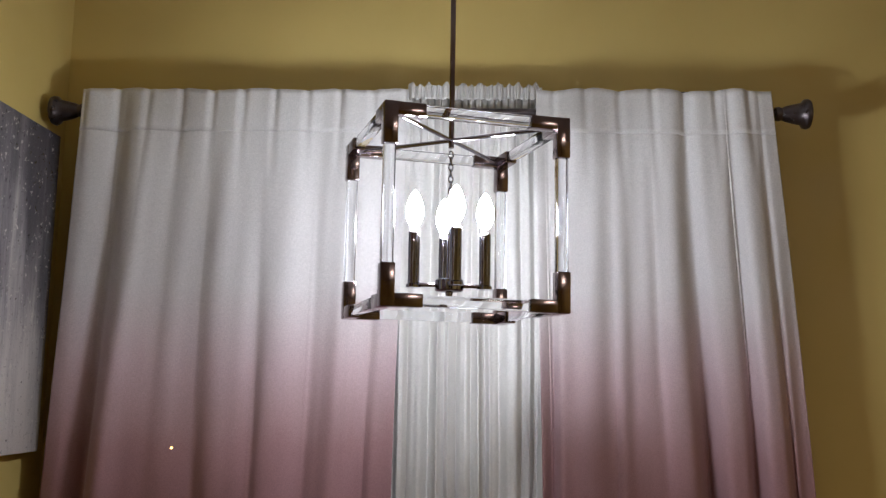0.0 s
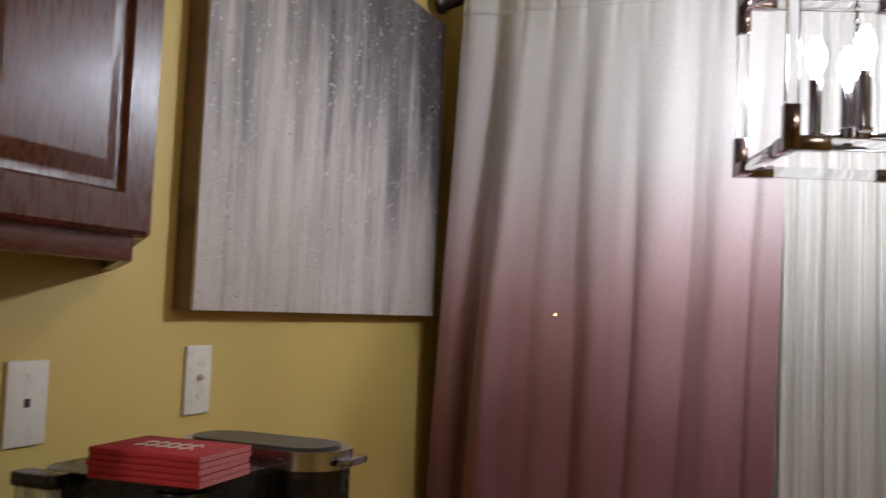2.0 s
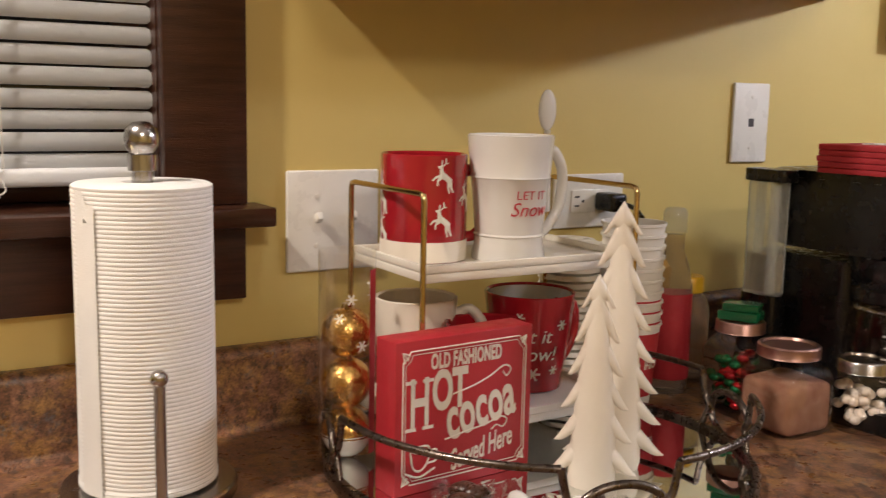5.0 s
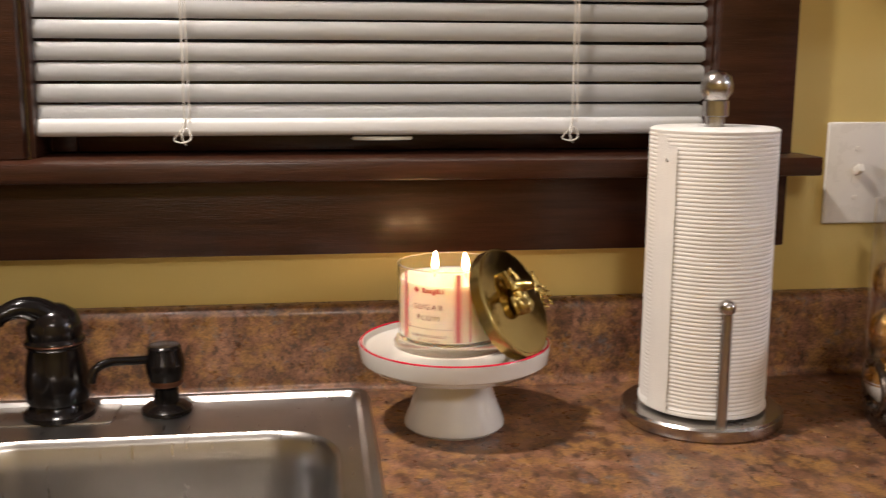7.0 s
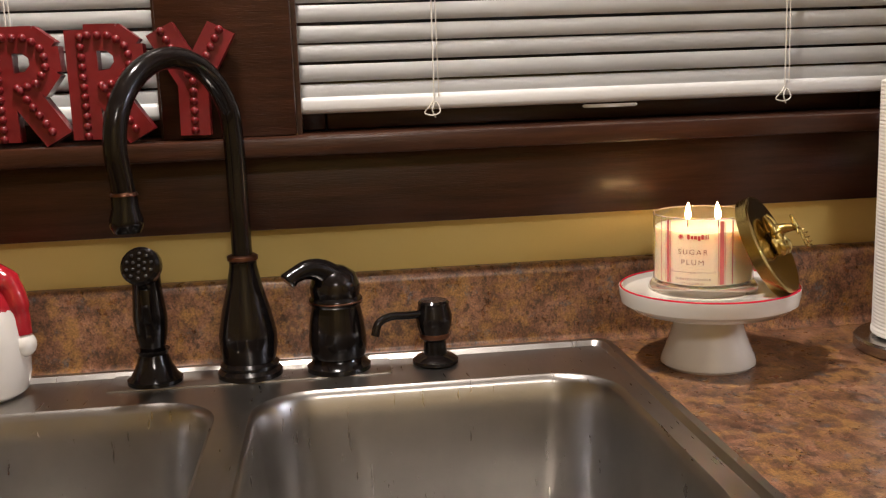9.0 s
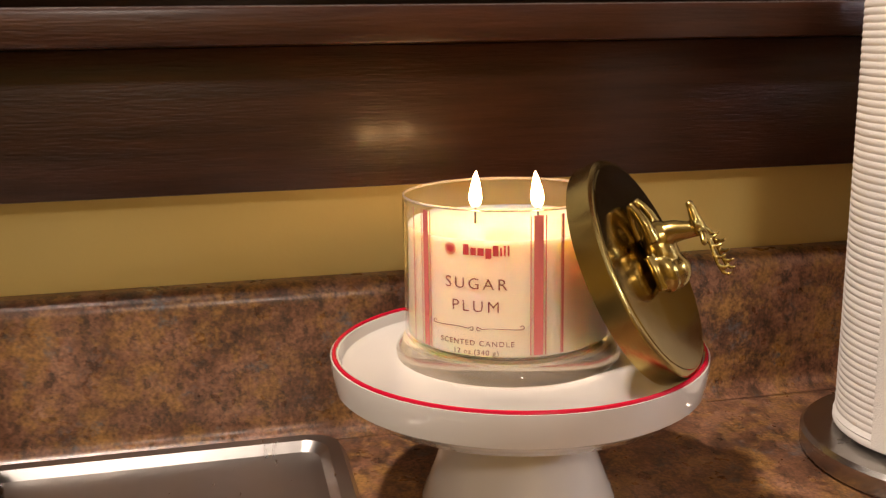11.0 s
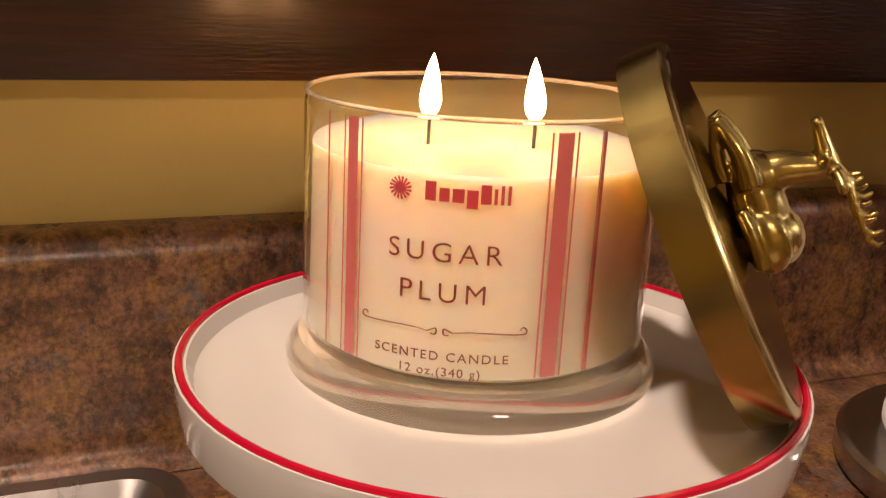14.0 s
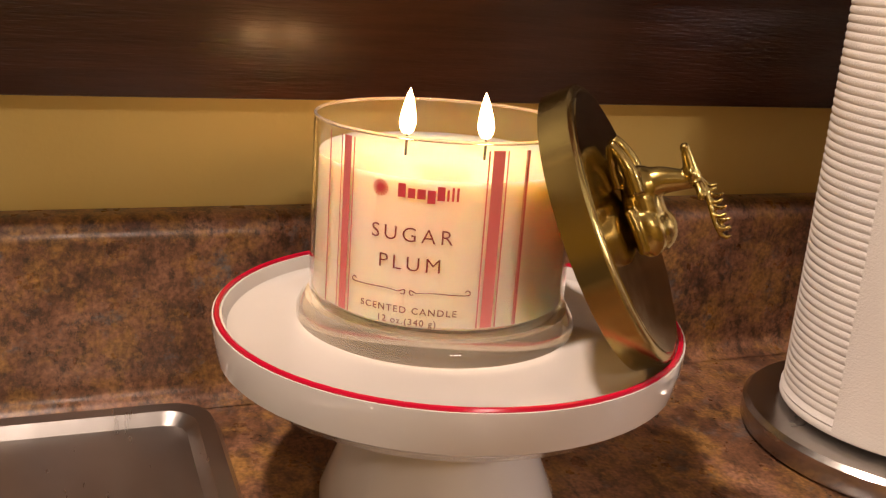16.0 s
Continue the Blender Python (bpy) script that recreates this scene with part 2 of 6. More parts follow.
def fabric(name, ombre):
    m = mat(name, (0.7, 0.68, 0.64), 0.9, 0, Sheen_Weight=0.15)
    v = coords(m, (1, 1, 1), world_space=True)
    weave_v = coords(m, (900, 900, 140), world_space=True)
    weave_h = coords(m, (140, 140, 900), world_space=True)
    w1, w2 = noise_tex(m, weave_v, 1, 2), noise_tex(m, weave_h, 1, 2)
    add = nd(m, "ShaderNodeMath")
    ln(m, w1, add.inputs[0])
    ln(m, w2, add.inputs[1])
    half = nd(m, "ShaderNodeMath")
    half.operation = "MULTIPLY"
    half.inputs[1].default_value = 0.5
    ln(m, add.outputs[0], half.inputs[0])
    thread = ramp(m, half.outputs[0], [(0.35, (0.84,) * 3), (0.65, (1.08,) * 3)])
    if ombre:
        sep = nd(m, "ShaderNodeSeparateXYZ")
        ln(m, v, sep.inputs[0])
        n = noise_tex(m, coords(m, (3, 3, 0.6), world_space=True), 3, 3)
        ma = nd(m, "ShaderNodeMath")
        ma.operation = "MULTIPLY_ADD"
        ma.inputs[1].default_value, ma.inputs[2].default_value = 0.12, -0.06
        ln(m, n, ma.inputs[0])
        s = nd(m, "ShaderNodeMath")
        ln(m, sep.outputs[2], s.inputs[0])
        ln(m, ma.outputs[0], s.inputs[1])
        mr = nd(m, "ShaderNodeMapRange", From_Min=0.6, From_Max=2.4)
        ln(m, s.outputs[0], mr.inputs["Value"])
        col = ramp(m, mr.outputs[0], [(0.0, (0.15, 0.055, 0.065)), (0.30, (0.245, 0.105, 0.115)), (0.47, (0.37, 0.21, 0.215)), (0.58, (0.50, 0.37, 0.375)), (0.70, (0.57, 0.53, 0.51)), (1.0, (0.60, 0.58, 0.545))])
    else:
        col = ramp(m, noise_tex(m, v, 3, 3), [(0.3, (0.60, 0.575, 0.535)), (0.7, (0.66, 0.635, 0.595))])
    ln(m, mixc(m, 1.0, col, thread, "MULTIPLY"), bsdf(m).inputs["Base Color"])
    bump(m, half.outputs[0], 0.35, 0.001)
    return m


M_OMBRE = fabric("ombre mauve linen", True)
M_SHEER = fabric("white linen", False)


def painting():
    m = mat("grey streaked canvas paint", (0.5, 0.48, 0.47), 0.5)
    v = coords(m, (1, 1, 1), world_space=True)
    streak = noise_tex(m, coords(m, (9, 9, 0.8), world_space=True), 1.7, 8, 0.68)
    blot = noise_tex(m, coords(m, (1, 1, 0.7), world_space=True), 3.2, 4)
    sep = nd(m, "ShaderNodeSeparateXYZ")
    ln(m, v, sep.inputs[0])
    mz = nd(m, "ShaderNodeMapRange", From_Min=1.45, From_Max=2.3)
    ln(m, sep.outputs[2], mz.inputs["Value"])
    my = nd(m, "ShaderNodeMapRange", From_Min=1.4, From_Max=2.55)
    ln(m, sep.outputs[1], my.inputs["Value"])

    def mth(op, a, b):
        q = nd(m, "ShaderNodeMath")
        q.operation = op
        for x, s in ((a, q.inputs[0]), (b, q.inputs[1])):
            if isinstance(x, (int, float)):
                s.default_value = x
            else:
                ln(m, x, s)
        return q.outputs[0]
    t = mth("MULTIPLY", mz.outputs[0], mth("ADD", mth("MULTIPLY", my.outputs[0], 0.45), 0.35))
    t = mth("ADD", mth("ADD", t, 0.06), mth("MULTIPLY", mth("SUBTRACT", streak, 0.5), 1.5))
    t = mth("ADD", t, mth("MULTIPLY", mth("SUBTRACT", blot, 0.5), 0.55))
    col = ramp(m, t, [(0.02, (0.62, 0.57, 0.53)), (0.22, (0.47, 0.43, 0.41)), (0.42, (0.26, 0.235, 0.24)), (0.62, (0.12, 0.11, 0.12)), (0.85, (0.055, 0.05, 0.06))])
    speck = ramp(m, noise_tex(m, v, 75, 3, 0.6), [(0.63, (0, 0, 0)), (0.67, (1, 1, 1))])
    col = mixc(m, speck, col, (0.62, 0.58, 0.52))
    pit = ramp(m, noise_tex(m, coords(m, (1, 1, 1.6), (4, 2, 7), world_space=True), 58, 4, 0.65), [(0.655, (0, 0, 0)), (0.69, (1, 1, 1))])
    col = mixc(m, pit, col, (0.14, 0.12, 0.11))
    ln(m, col, bsdf(m).inputs["Base Color"])
    glit = ramp(m, noise_tex(m, v, 95, 2, 0.5), [(0.655, (0, 0, 0)), (0.68, (1, 1, 1))])
    ln(m, ramp(m, glit, [(0.0, (0.5,) * 3), (1.0, (0.18,) * 3)]), bsdf(m).inputs["Roughness"])
    bump(m, noise_tex(m, v, 130, 4, 0.7), 0.6, 0.003)
    return m


M_ART = painting()
M_ARTSIDE = varied(mat("brown canvas edge", (0.2, 0.13, 0.08), 0.6), (0.13, 0.08, 0.045), (0.28, 0.19, 0.12), 9, (0.5, 0.7), 200, 0.2)


# ---------- mesh tools ----------
def fin(name, bm, material, parent=None, label="", smooth=True, angle=40):
    me = bpy.data.meshes.new(name)
    bmesh.ops.recalc_face_normals(bm, faces=bm.faces)
    bm.to_mesh(me)
    bm.free()
    me.materials.append(material)
    if smooth:
        me.shade_smooth()
        me.set_sharp_from_angle(angle=radians(angle))
    ob = new(name, me)
    if parent is not None:
        ob.parent = parent
    if label:
        tagged(ob, label)
    return ob


def part(name, bm, material, parent, label=""):
    return fin(name, bm, material, parent, label)


def thing(name, loc, label, category, rz=0.0, group="", kind=""):
    ob = new(name)
    ob.empty_display_size = 0.05
    ob.matrix_basis = pose(*loc, 0, 0, rz)
    return tagged(ob, label, category, group, kind)


def setting(name, bm, material, label, category, smooth=True):
    return tagged(fin(name, bm, material, None, "", smooth), label, category, "", "structure")


def box(lo, hi, bev=0.0, seg=2, bm=None, m=None):
    bm = bm or bmesh.new()
    made = bmesh.ops.create_cube(bm, size=1.0)["verts"]
    for v in made:
        v.co = Vector([lo[i] + (v.co[i] + 0.5) * (hi[i] - lo[i]) for i in range(3)])
    if bev:
        es = list({e for v in made for e in v.link_edges})
        r = bmesh.ops.bevel(bm, geom=es, offset=bev, segments=seg, profile=0.5, affect="EDGES")
        made = list({v for f in r["faces"] for v in f.verts} | {v for v in made if v.is_valid})
    if m is not None:
        bmesh.ops.transform(bm, matrix=m, verts=[v for v in made if v.is_valid])
    return bm


def lathe(profile, seg=48, bm=None, m=None):
    """profile: (radius, height) pairs; a radius of 0 closes the end."""
    bm = bm or bmesh.new()
    rings, made = [], []
    for r, z in profile:
        if r < 1e-6:
            ring = [bm.verts.new((0, 0, z))]
        else:
            ring = [bm.verts.new((r * math.cos(2 * math.pi * i / seg), r * math.sin(2 * math.pi * i / seg), z)) for i in range(seg)]
        rings.append(ring)
        made += ring
    for a, b in zip(rings, rings[1:]):
        for i in range(seg):
            j = (i + 1) % seg
            if len(a) > 1 and len(b) > 1:
                bm.faces.new((a[i], a[j], b[j], b[i]))
            elif len(a) > 1:
                bm.faces.new((a[i], a[j], b[0]))
            elif len(b) > 1:
                bm.faces.new((a[0], b[j], b[i]))
    if m is not None:
        bmesh.ops.transform(bm, matrix=m, verts=made)
    return bm


def spline(pts, n):
    """Catmull-Rom points through pts."""
    p = [Vector(q) for q in pts]
    p = [p[0] * 2 - p[1]] + p + [p[-1] * 2 - p[-2]]
    out = []
    for i in range(1, len(p) - 2):
        for k in range(n):
            t = k / n
            a, b, c, d = p[i - 1], p[i], p[i + 1], p[i + 2]
            out.append(0.5 * ((2 * b) + (c - a) * t + (2 * a - 5 * b + 4 * c - d) * t * t + (3 * b - a - 3 * c + d) * t ** 3))
    out.append(p[-2])
    return out


def tube(pts, rad, seg=12, bm=None, closed=False, cap=True):
    """A round bar along pts; rad is one radius or one for each point."""
    bm = bm or bmesh.new()
    pts = [Vector(p) for p in pts]
    n = len(pts)
    rads = rad if isinstance(rad, (list, tuple)) else [rad] * n
    rings, up = [], None
    for i, p in enumerate(pts):
        if closed:
            d = (pts[(i + 1) % n] - pts[i - 1]).normalized()
        else:
            d = (pts[min(i + 1, n - 1)] - pts[max(i - 1, 0)]).normalized()
        if up is None:
            up = d.orthogonal().normalized()
        up = (up - d * up.dot(d))
        up = up.normalized() if up.length > 1e-6 else d.orthogonal().normalized()
        s = d.cross(up)
        rings.append([bm.verts.new(p + (up * math.cos(2 * math.pi * k / seg) + s * math.sin(2 * math.pi * k / seg)) * rads[i]) for k in range(seg)])
    for i in range(n if closed else n - 1):
        a, b = rings[i], rings[(i + 1) % n]
        for k in range(seg):
            bm.faces.new((a[k], a[(k + 1) % seg], b[(k + 1) % seg], b[k]))
    if cap and not closed:
        bm.faces.new(rings[0][::-1])
        bm.faces.new(rings[-1])
    return bm


def prism(poly, z0, z1, bm=None, bev=0.0, m=None):
    """An upright prism over a plan of (x, y) points."""
    bm = bm or bmesh.new()
    a = [bm.verts.new((x, y, z0)) for x, y in poly]
    b = [bm.verts.new((x, y, z1)) for x, y in poly]
    n = len(poly)
    bm.faces.new(a[::-1])
    bm.faces.new(b)
    for i in range(n):
        bm.faces.new((a[i], a[(i + 1) % n], b[(i + 1) % n], b[i]))
    made = a + b
    if bev:
        es = list({e for v in made for e in v.link_edges})
        r = bmesh.ops.bevel(bm, geom=es, offset=bev, segments=2, profile=0.5, affect="EDGES")
        made = list({v for f in r["faces"] for v in f.verts} | {v for v in made if v.is_valid})
    if m is not None:
        bmesh.ops.transform(bm, matrix=m, verts=[v for v in made if v.is_valid])
    return bm


def ball(c, r, bm=None, seg=16, scale=(1, 1, 1), m=None):
    bm = bm or bmesh.new()
    vs = bmesh.ops.create_uvsphere(bm, u_segments=seg, v_segments=max(6, seg // 2), radius=r)["verts"]
    for v in vs:
        v.co = Vector((v.co[0] * scale[0], v.co[1] * scale[1], v.co[2] * scale[2]))
    if m is not None:
        bmesh.ops.transform(bm, matrix=m, verts=vs)
    bmesh.ops.translate(bm, vec=Vector(c), verts=vs)
    return bm


def rrect(x0, x1, y0, y1, r, n=6):
    out = []
    for cx, cy, a0 in ((x1 - r, y1 - r, 0), (x0 + r, y1 - r, 90), (x0 + r, y0 + r, 180), (x1 - r, y0 + r, 270)):
        for k in range(n + 1):
            a = radians(a0 + 90 * k / n)
            out.append((cx + r * math.cos(a), cy + r * math.sin(a)))
    return out


def loft(loops, bm=None, closed=True):
    """Skin between loops of equal count, given as lists of (x, y, z)."""
    bm = bm or bmesh.new()
    vs = [[bm.verts.new(p) for p in lp] for lp in loops]
    for a, b in zip(vs, vs[1:]):
        n = len(a)
        for i in range(n if closed else n - 1):
            bm.faces.new((a[i], a[(i + 1) % n], b[(i + 1) % n], b[i]))
    return bm, vs


def letters(body, size, align="CENTER", extrude=0.0004, shear=0.0, offset=0.0, spacing=1.0):
    """A bmesh of flat writing in the x, z plane that faces -y."""
    cu = bpy.data.curves.new("writing", "FONT")
    cu.body, cu.size, cu.align_x, cu.align_y = body, size, align, "CENTER"
    cu.extrude, cu.shear, cu.offset, cu.space_character, cu.resolution_u = extrude, shear, offset, spacing, 4
    ob = bpy.data.objects.new("writing", cu)
    scene.collection.objects.link(ob)
    dg = bpy.context.evaluated_depsgraph_get()
    me = bpy.data.meshes.new_from_object(ob.evaluated_get(dg))
    bm = bmesh.new()
    bm.from_mesh(me)
    bpy.data.objects.remove(ob)
    bpy.data.curves.remove(cu)
    bpy.data.meshes.remove(me)
    bmesh.ops.triangulate(bm, faces=bm.faces)
    bmesh.ops.transform(bm, matrix=pose(0, 0, 0, 90, 0, 0), verts=bm.verts)
    return bm


def wrap(bm, radius, azimuth, z):
    """Bends a flat mesh in the x, z plane round an upright cylinder; radius may depend on the height."""
    for v in bm.verts:
        zz = v.co.z + z
        r0 = radius(zz) if callable(radius) else radius
        a = radians(azimuth) + v.co.x / r0
        r = r0 - v.co.y
        v.co = Vector((r * math.cos(a), r * math.sin(a), zz))
    return bm


def shift(bm, m):
    bmesh.ops.transform(bm, matrix=m, verts=bm.verts)
    return bm


# ---------- the room ----------
WX, WY, TOP, CT = -1.20, 2.68, 2.75, 0.91
X1, Y0 = 3.2, -3.2
# window wall, with two openings
OPEN_R, OPEN_L, WZ0, WZ1 = (-0.632, 0.155), (-1.575, -0.785), 1.165, 2.05
bm = bmesh.new()
for lo, hi in (((-1.35, Y0, 0), (WX, OPEN_L[0], TOP)), ((-1.35, OPEN_R[1], 0), (WX, WY + 0.15, TOP)),
               ((-1.35, OPEN_L[0], 0), (WX, OPEN_R[1], WZ0)), ((-1.35, OPEN_L[0], WZ1), (WX, OPEN_R[1], TOP)),
               ((-1.35, OPEN_L[1], WZ0), (WX, OPEN_R[0], WZ1))):
    box(lo, hi, bm=bm)
setting("wall_west", bm, M_WALL, "yellow painted kitchen wall with two window openings", "wall", False)
setting("wall_north", box((WX, WY, 0), (X1, WY + 0.15, TOP)), M_WALL, "yellow painted wall behind the curtains", "wall", False)
setting("wall_east", box((X1, Y0, 0), (X1 + 0.15, WY + 0.15, TOP)), M_WALL, "plain yellow painted wall across the room", "wall", False)
setting("wall_south", box((-1.35, Y0 - 0.15, 0), (X1 + 0.15, Y0, TOP)), M_WALL, "plain yellow painted wall closing the kitchen", "wall", False)
setting("floor", box((-1.35, Y0 - 0.15, -0.1), (X1 + 0.15, WY + 0.15, 0)), M_FLOOR, "brown wooden floor", "floor", False)
setting("ceiling", box((-1.35, Y0 - 0.15, TOP), (X1 + 0.15, WY + 0.15, TOP + 0.1)), M_CEIL, "plain white painted ceiling", "ceiling", False)

# small downlight over the sink, on a short stem
lamp = thing("pendant_lamp", (-0.820, -0.700, 2.32), "lit warm white downlight hanging over the sink", "lamp")
part("canopy", lathe([(0.0, TOP - 2.321), (0.05, TOP - 2.321), (0.05, TOP - 2.34), (0.0, TOP - 2.345)], 32), M_STEEL, lamp)
part("stem", tube([(0, 0, 0.05), (0, 0, TOP - 2.342)], 0.006, 12), M_STEEL, lamp)
part("shade", lathe([(0.0, 0.06), (0.03, 0.058), (0.055, 0.04), (0.062, 0.0), (0.059, 0.0), (0.052, 0.036), (0.028, 0.05), (0.0, 0.052)], 40), M_STEEL, lamp)
part("diffuser", lathe([(0.0500, 0.020), (0.046, 0.012), (0.03, 0.006), (0.0, 0.004)], 40), M_CEILLAMP, lamp, "lit frosted glass")

# unseen wide fill lamp, added to lift the dim walls and shadows
lamp = thing("fill_lamp", (2.0, -0.3, TOP), "unseen wide warm fill lamp added on the ceiling", "lamp")
part("rim", lathe([(0.0, -0.001), (0.32, -0.001), (0.325, -0.03), (0.31, -0.04), (0.0, -0.04)], 40), M_STEEL, lamp)
part("diffuser", lathe([(0.30, -0.041), (0.28, -0.06), (0.18, -0.08), (0.0, -0.087)], 40), M_ROOMFILL, lamp, "lit frosted glass")

# window casings, sill and blinds
CF = -1.178


def window(name, oy0, oy1, label):
    w = thing(name, (WX, (oy0 + oy1) / 2, WZ0), label, "window", kind="structure")
    h = (oy1 - oy0) / 2
    fr = bmesh.new()
    for a, b in (((-0.10, -h, 0.0185), (-0.07, -h + 0.035, WZ1 - WZ0)), ((-0.10, h - 0.035, 0.0185), (-0.07, h, WZ1 - WZ0)),
                 ((-0.10, -h + 0.035, 0.0185), (-0.07, h - 0.035, 0.05)), ((-0.10, -h + 0.035, WZ1 - WZ0 - 0.04), (-0.07, h - 0.035, WZ1 - WZ0))):
        box(a, b, 0.003, bm=fr)
    part("window_frame", fr, M_DARKWOOD, w)
    part("pane", box((-0.092, -h + 0.03, 0.045), (-0.086, h - 0.03, WZ1 - WZ0 - 0.035)), M_NIGHT, w, "glass with dark night behind it")
    jm = bmesh.new()
    for a, b in (((-0.145, -h, 0.0185), (0.0, -h + 0.006, WZ1 - WZ0)), ((-0.145, h - 0.006, 0.0185), (0.0, h, WZ1 - WZ0)), ((-0.145, -h + 0.006, WZ1 - WZ0 - 0.006), (0.0, h - 0.006, WZ1 - WZ0))):
        box(a, b, bm=jm)
    part("jamb", jm, M_DARKWOOD, w)
    return w


window("window_1", *OPEN_R, "dark wood window over the sink with closed white blinds")
window("window_2", *OPEN_L, "dark wood window beside the first with closed blinds")
casing = thing("trim_casing", (WX, 0, WZ0), "dark stained wooden casing boards round the windows", "window casing", kind="structure")
for nm, a, b in (("casing_board", (0.0, 0.150, 0.0185), (0.022, 0.246, 0.98)), ("casing_board", (0.0, -0.785, 0.0185), (0.022, -0.632, 0.90)),
                 ("casing_board", (0.0, -1.67, 0.0185), (0.022, -1.577, 0.98)), ("head_board", (0.0, -1.577, 0.885), (0.024, 0.150, 0.98))):
    part(nm, box(a, b, 0.002), M_DARKWOOD, casing)
setting("trim_apron", box((WX, -1.67, 1.072), (-1.180, 0.244, 1.1605), 0.002), M_DARKWOOD, "dark stained wooden apron board under the window sill", "trim")
setting("trim_sill", box((-1.34, -1.72, 1.161), (-1.135, 0.265, 1.183), 0.003), M_DARKWOOD, "dark stained wooden window sill ledge", "window sill")


def blind(y0, y1, bottom, label):
    b = thing("window_blind", (-1.222, (y0 + y1) / 2, bottom), label, "blind", group="window blinds")
    h = (y1 - y0) / 2
    part("bottom_rail", box((-0.012, -h, 0.0), (0.012, h, 0.020), 0.006, 3), M_SLAT, b)
    pitch, bmS = 0.0233, bmesh.new()
    rows = []
    for k in range(7):
        u = -1 + 2 * k / 6
        rows.append([(0.0032 * (1 - u * u) - 0.0010 * u, y, u * 0.0102) for y in (-h, -h + 0.004, h - 0.004, h)])
    for k in (0, 6):
        for i in (0, 3):
            x, y, z = rows[k][i]
            rows[k][i] = (x, y * (1 - 0.004 / h), z)
    loft(rows, bmS, False)
    bmesh.ops.solidify(bmS, geom=list(bmS.faces), thickness=0.0008)
    first = part("slat", bmS, M_SLAT, b)
    n = int((WZ1 - bottom - 0.06) / pitch)
    first.location = (0, 0, 0.0252)
    for i in range(1, n):
        s = first.copy()
        scene.collection.objects.link(s)
        s.location = (0.0004 * math.sin(i * 2.1), 0, 0.0252 + i * pitch + 0.0004 * math.sin(i * 3.7))
    part("head_rail", box((-0.02, -h, WZ1 - bottom - 0.045), (0.02, h, WZ1 - bottom - 0.008), 0.002), M_SLAT, b)
    for fy in (-h + 0.165, h - 0.165):
        cord = bmesh.new()
        tube([(0.0135, fy, 0.012), (0.0135, fy + 0.001, 0.2), (0.0135, fy, WZ1 - bottom - 0.05)], 0.0008, 6, cord)
        tube([(0.0125, fy + 0.006, 0.015), (0.0135, fy + 0.005, 0.2), (0.0125, fy + 0.006, WZ1 - bottom - 0.05)], 0.0006, 6, cord)
        tube(spline([(0.0135, fy, 0.012), (0.016, fy - 0.006, 0.004), (0.014, fy - 0.012, -0.004), (0.017, fy - 0.002, -0.007), (0.016, fy + 0.007, -0.002), (0.0135, fy + 0.002, 0.009), (0.017, fy - 0.003, 0.0), (0.015, fy + 0.001, -0.010)], 5), 0.0009, 6, cord)
        part("cord", cord, M_WHITEPRINT, b, "knotted white pull cord")
    clip = lathe([(0.0, 0.0), (0.034, 0.0), (0.036, 0.002), (0.034, 0.004), (0.0, 0.004)], 24, m=pose(0, 0.0, -0.006, 0, 0, 0) @ Matrix.Diagonal((0.25, 1, 1, 1)))
    part("rail_clip", clip, M_WHITEPLASTIC, b)
    return b


blind(-0.630, 0.149, 1.206, "white closed slatted blind with knotted cords")
blind(-1.569, -0.791, 1.206, "white closed slatted blind behind the red letters")

# ---------- counter and sink ----------
SX0, SX1, SY0, SY1 = -1.163, -0.60, -1.115, -0.262
bm = bmesh.new()
for lo, hi in (((WX + 0.001, Y0 + 0.01, CT - 0.04), (SX0 + 0.018, 1.283, CT)), ((SX1 - 0.018, Y0 + 0.01, CT - 0.04), (-0.555, 1.283, CT)),
               ((SX0 + 0.018, Y0 + 0.01, CT - 0.04), (SX1 - 0.018, SY0 + 0.018, CT)), ((SX0 + 0.018, SY1 - 0.018, CT - 0.04), (SX1 - 0.018, 1.283, CT))):
    box(lo, hi, bm=bm)
# backsplash upstand with a coved foot and a rounded top
prof = [(WX + 0.001, CT + 0.0005), (WX + 0.001, CT + 0.102)]
prof += [(-1.190 + 0.013 * math.cos(radians(a)), CT + 0.089 + 0.013 * math.sin(radians(a))) for a in range(90, -1, -15)]
prof += [(-1.165 - 0.012 * math.cos(radians(a)), CT + 0.0125 - 0.012 * math.sin(radians(a))) for a in range(0, 91, 15)]
bm2 = prism(prof, Y0 + 0.01, 1.283)
shift(bm2, Matrix(((1, 0, 0, 0), (0, 0, 1, 0), (0, 1, 0, 0), (0, 0, 0, 1))))
top = thing("countertop", (0, 0, 0), "brown mottled stone-pattern laminate countertop with an upstand", "countertop")
part("slab", bm, M_LAM, top)
part("upstand", bm2, M_LAM, top)
cab = thing("base_cabinet", (-0.9, -0.7, 0), "plain dark wooden base cabinet under the counter", "cabinet")
part("body", box((-0.298, -2.48, 0.0), (0.30, SY0 + 0.69, CT - 0.041)), M_CHERRY, cab)
part("body", box((-0.298, SY1 + 0.71, 0.0), (0.30, 1.968, CT - 0.041)), M_CHERRY, cab)
part("front", box((0.28, SY0 + 0.69, 0.0), (0.30, SY1 + 0.71, CT - 0.041)), M_CHERRY, cab)


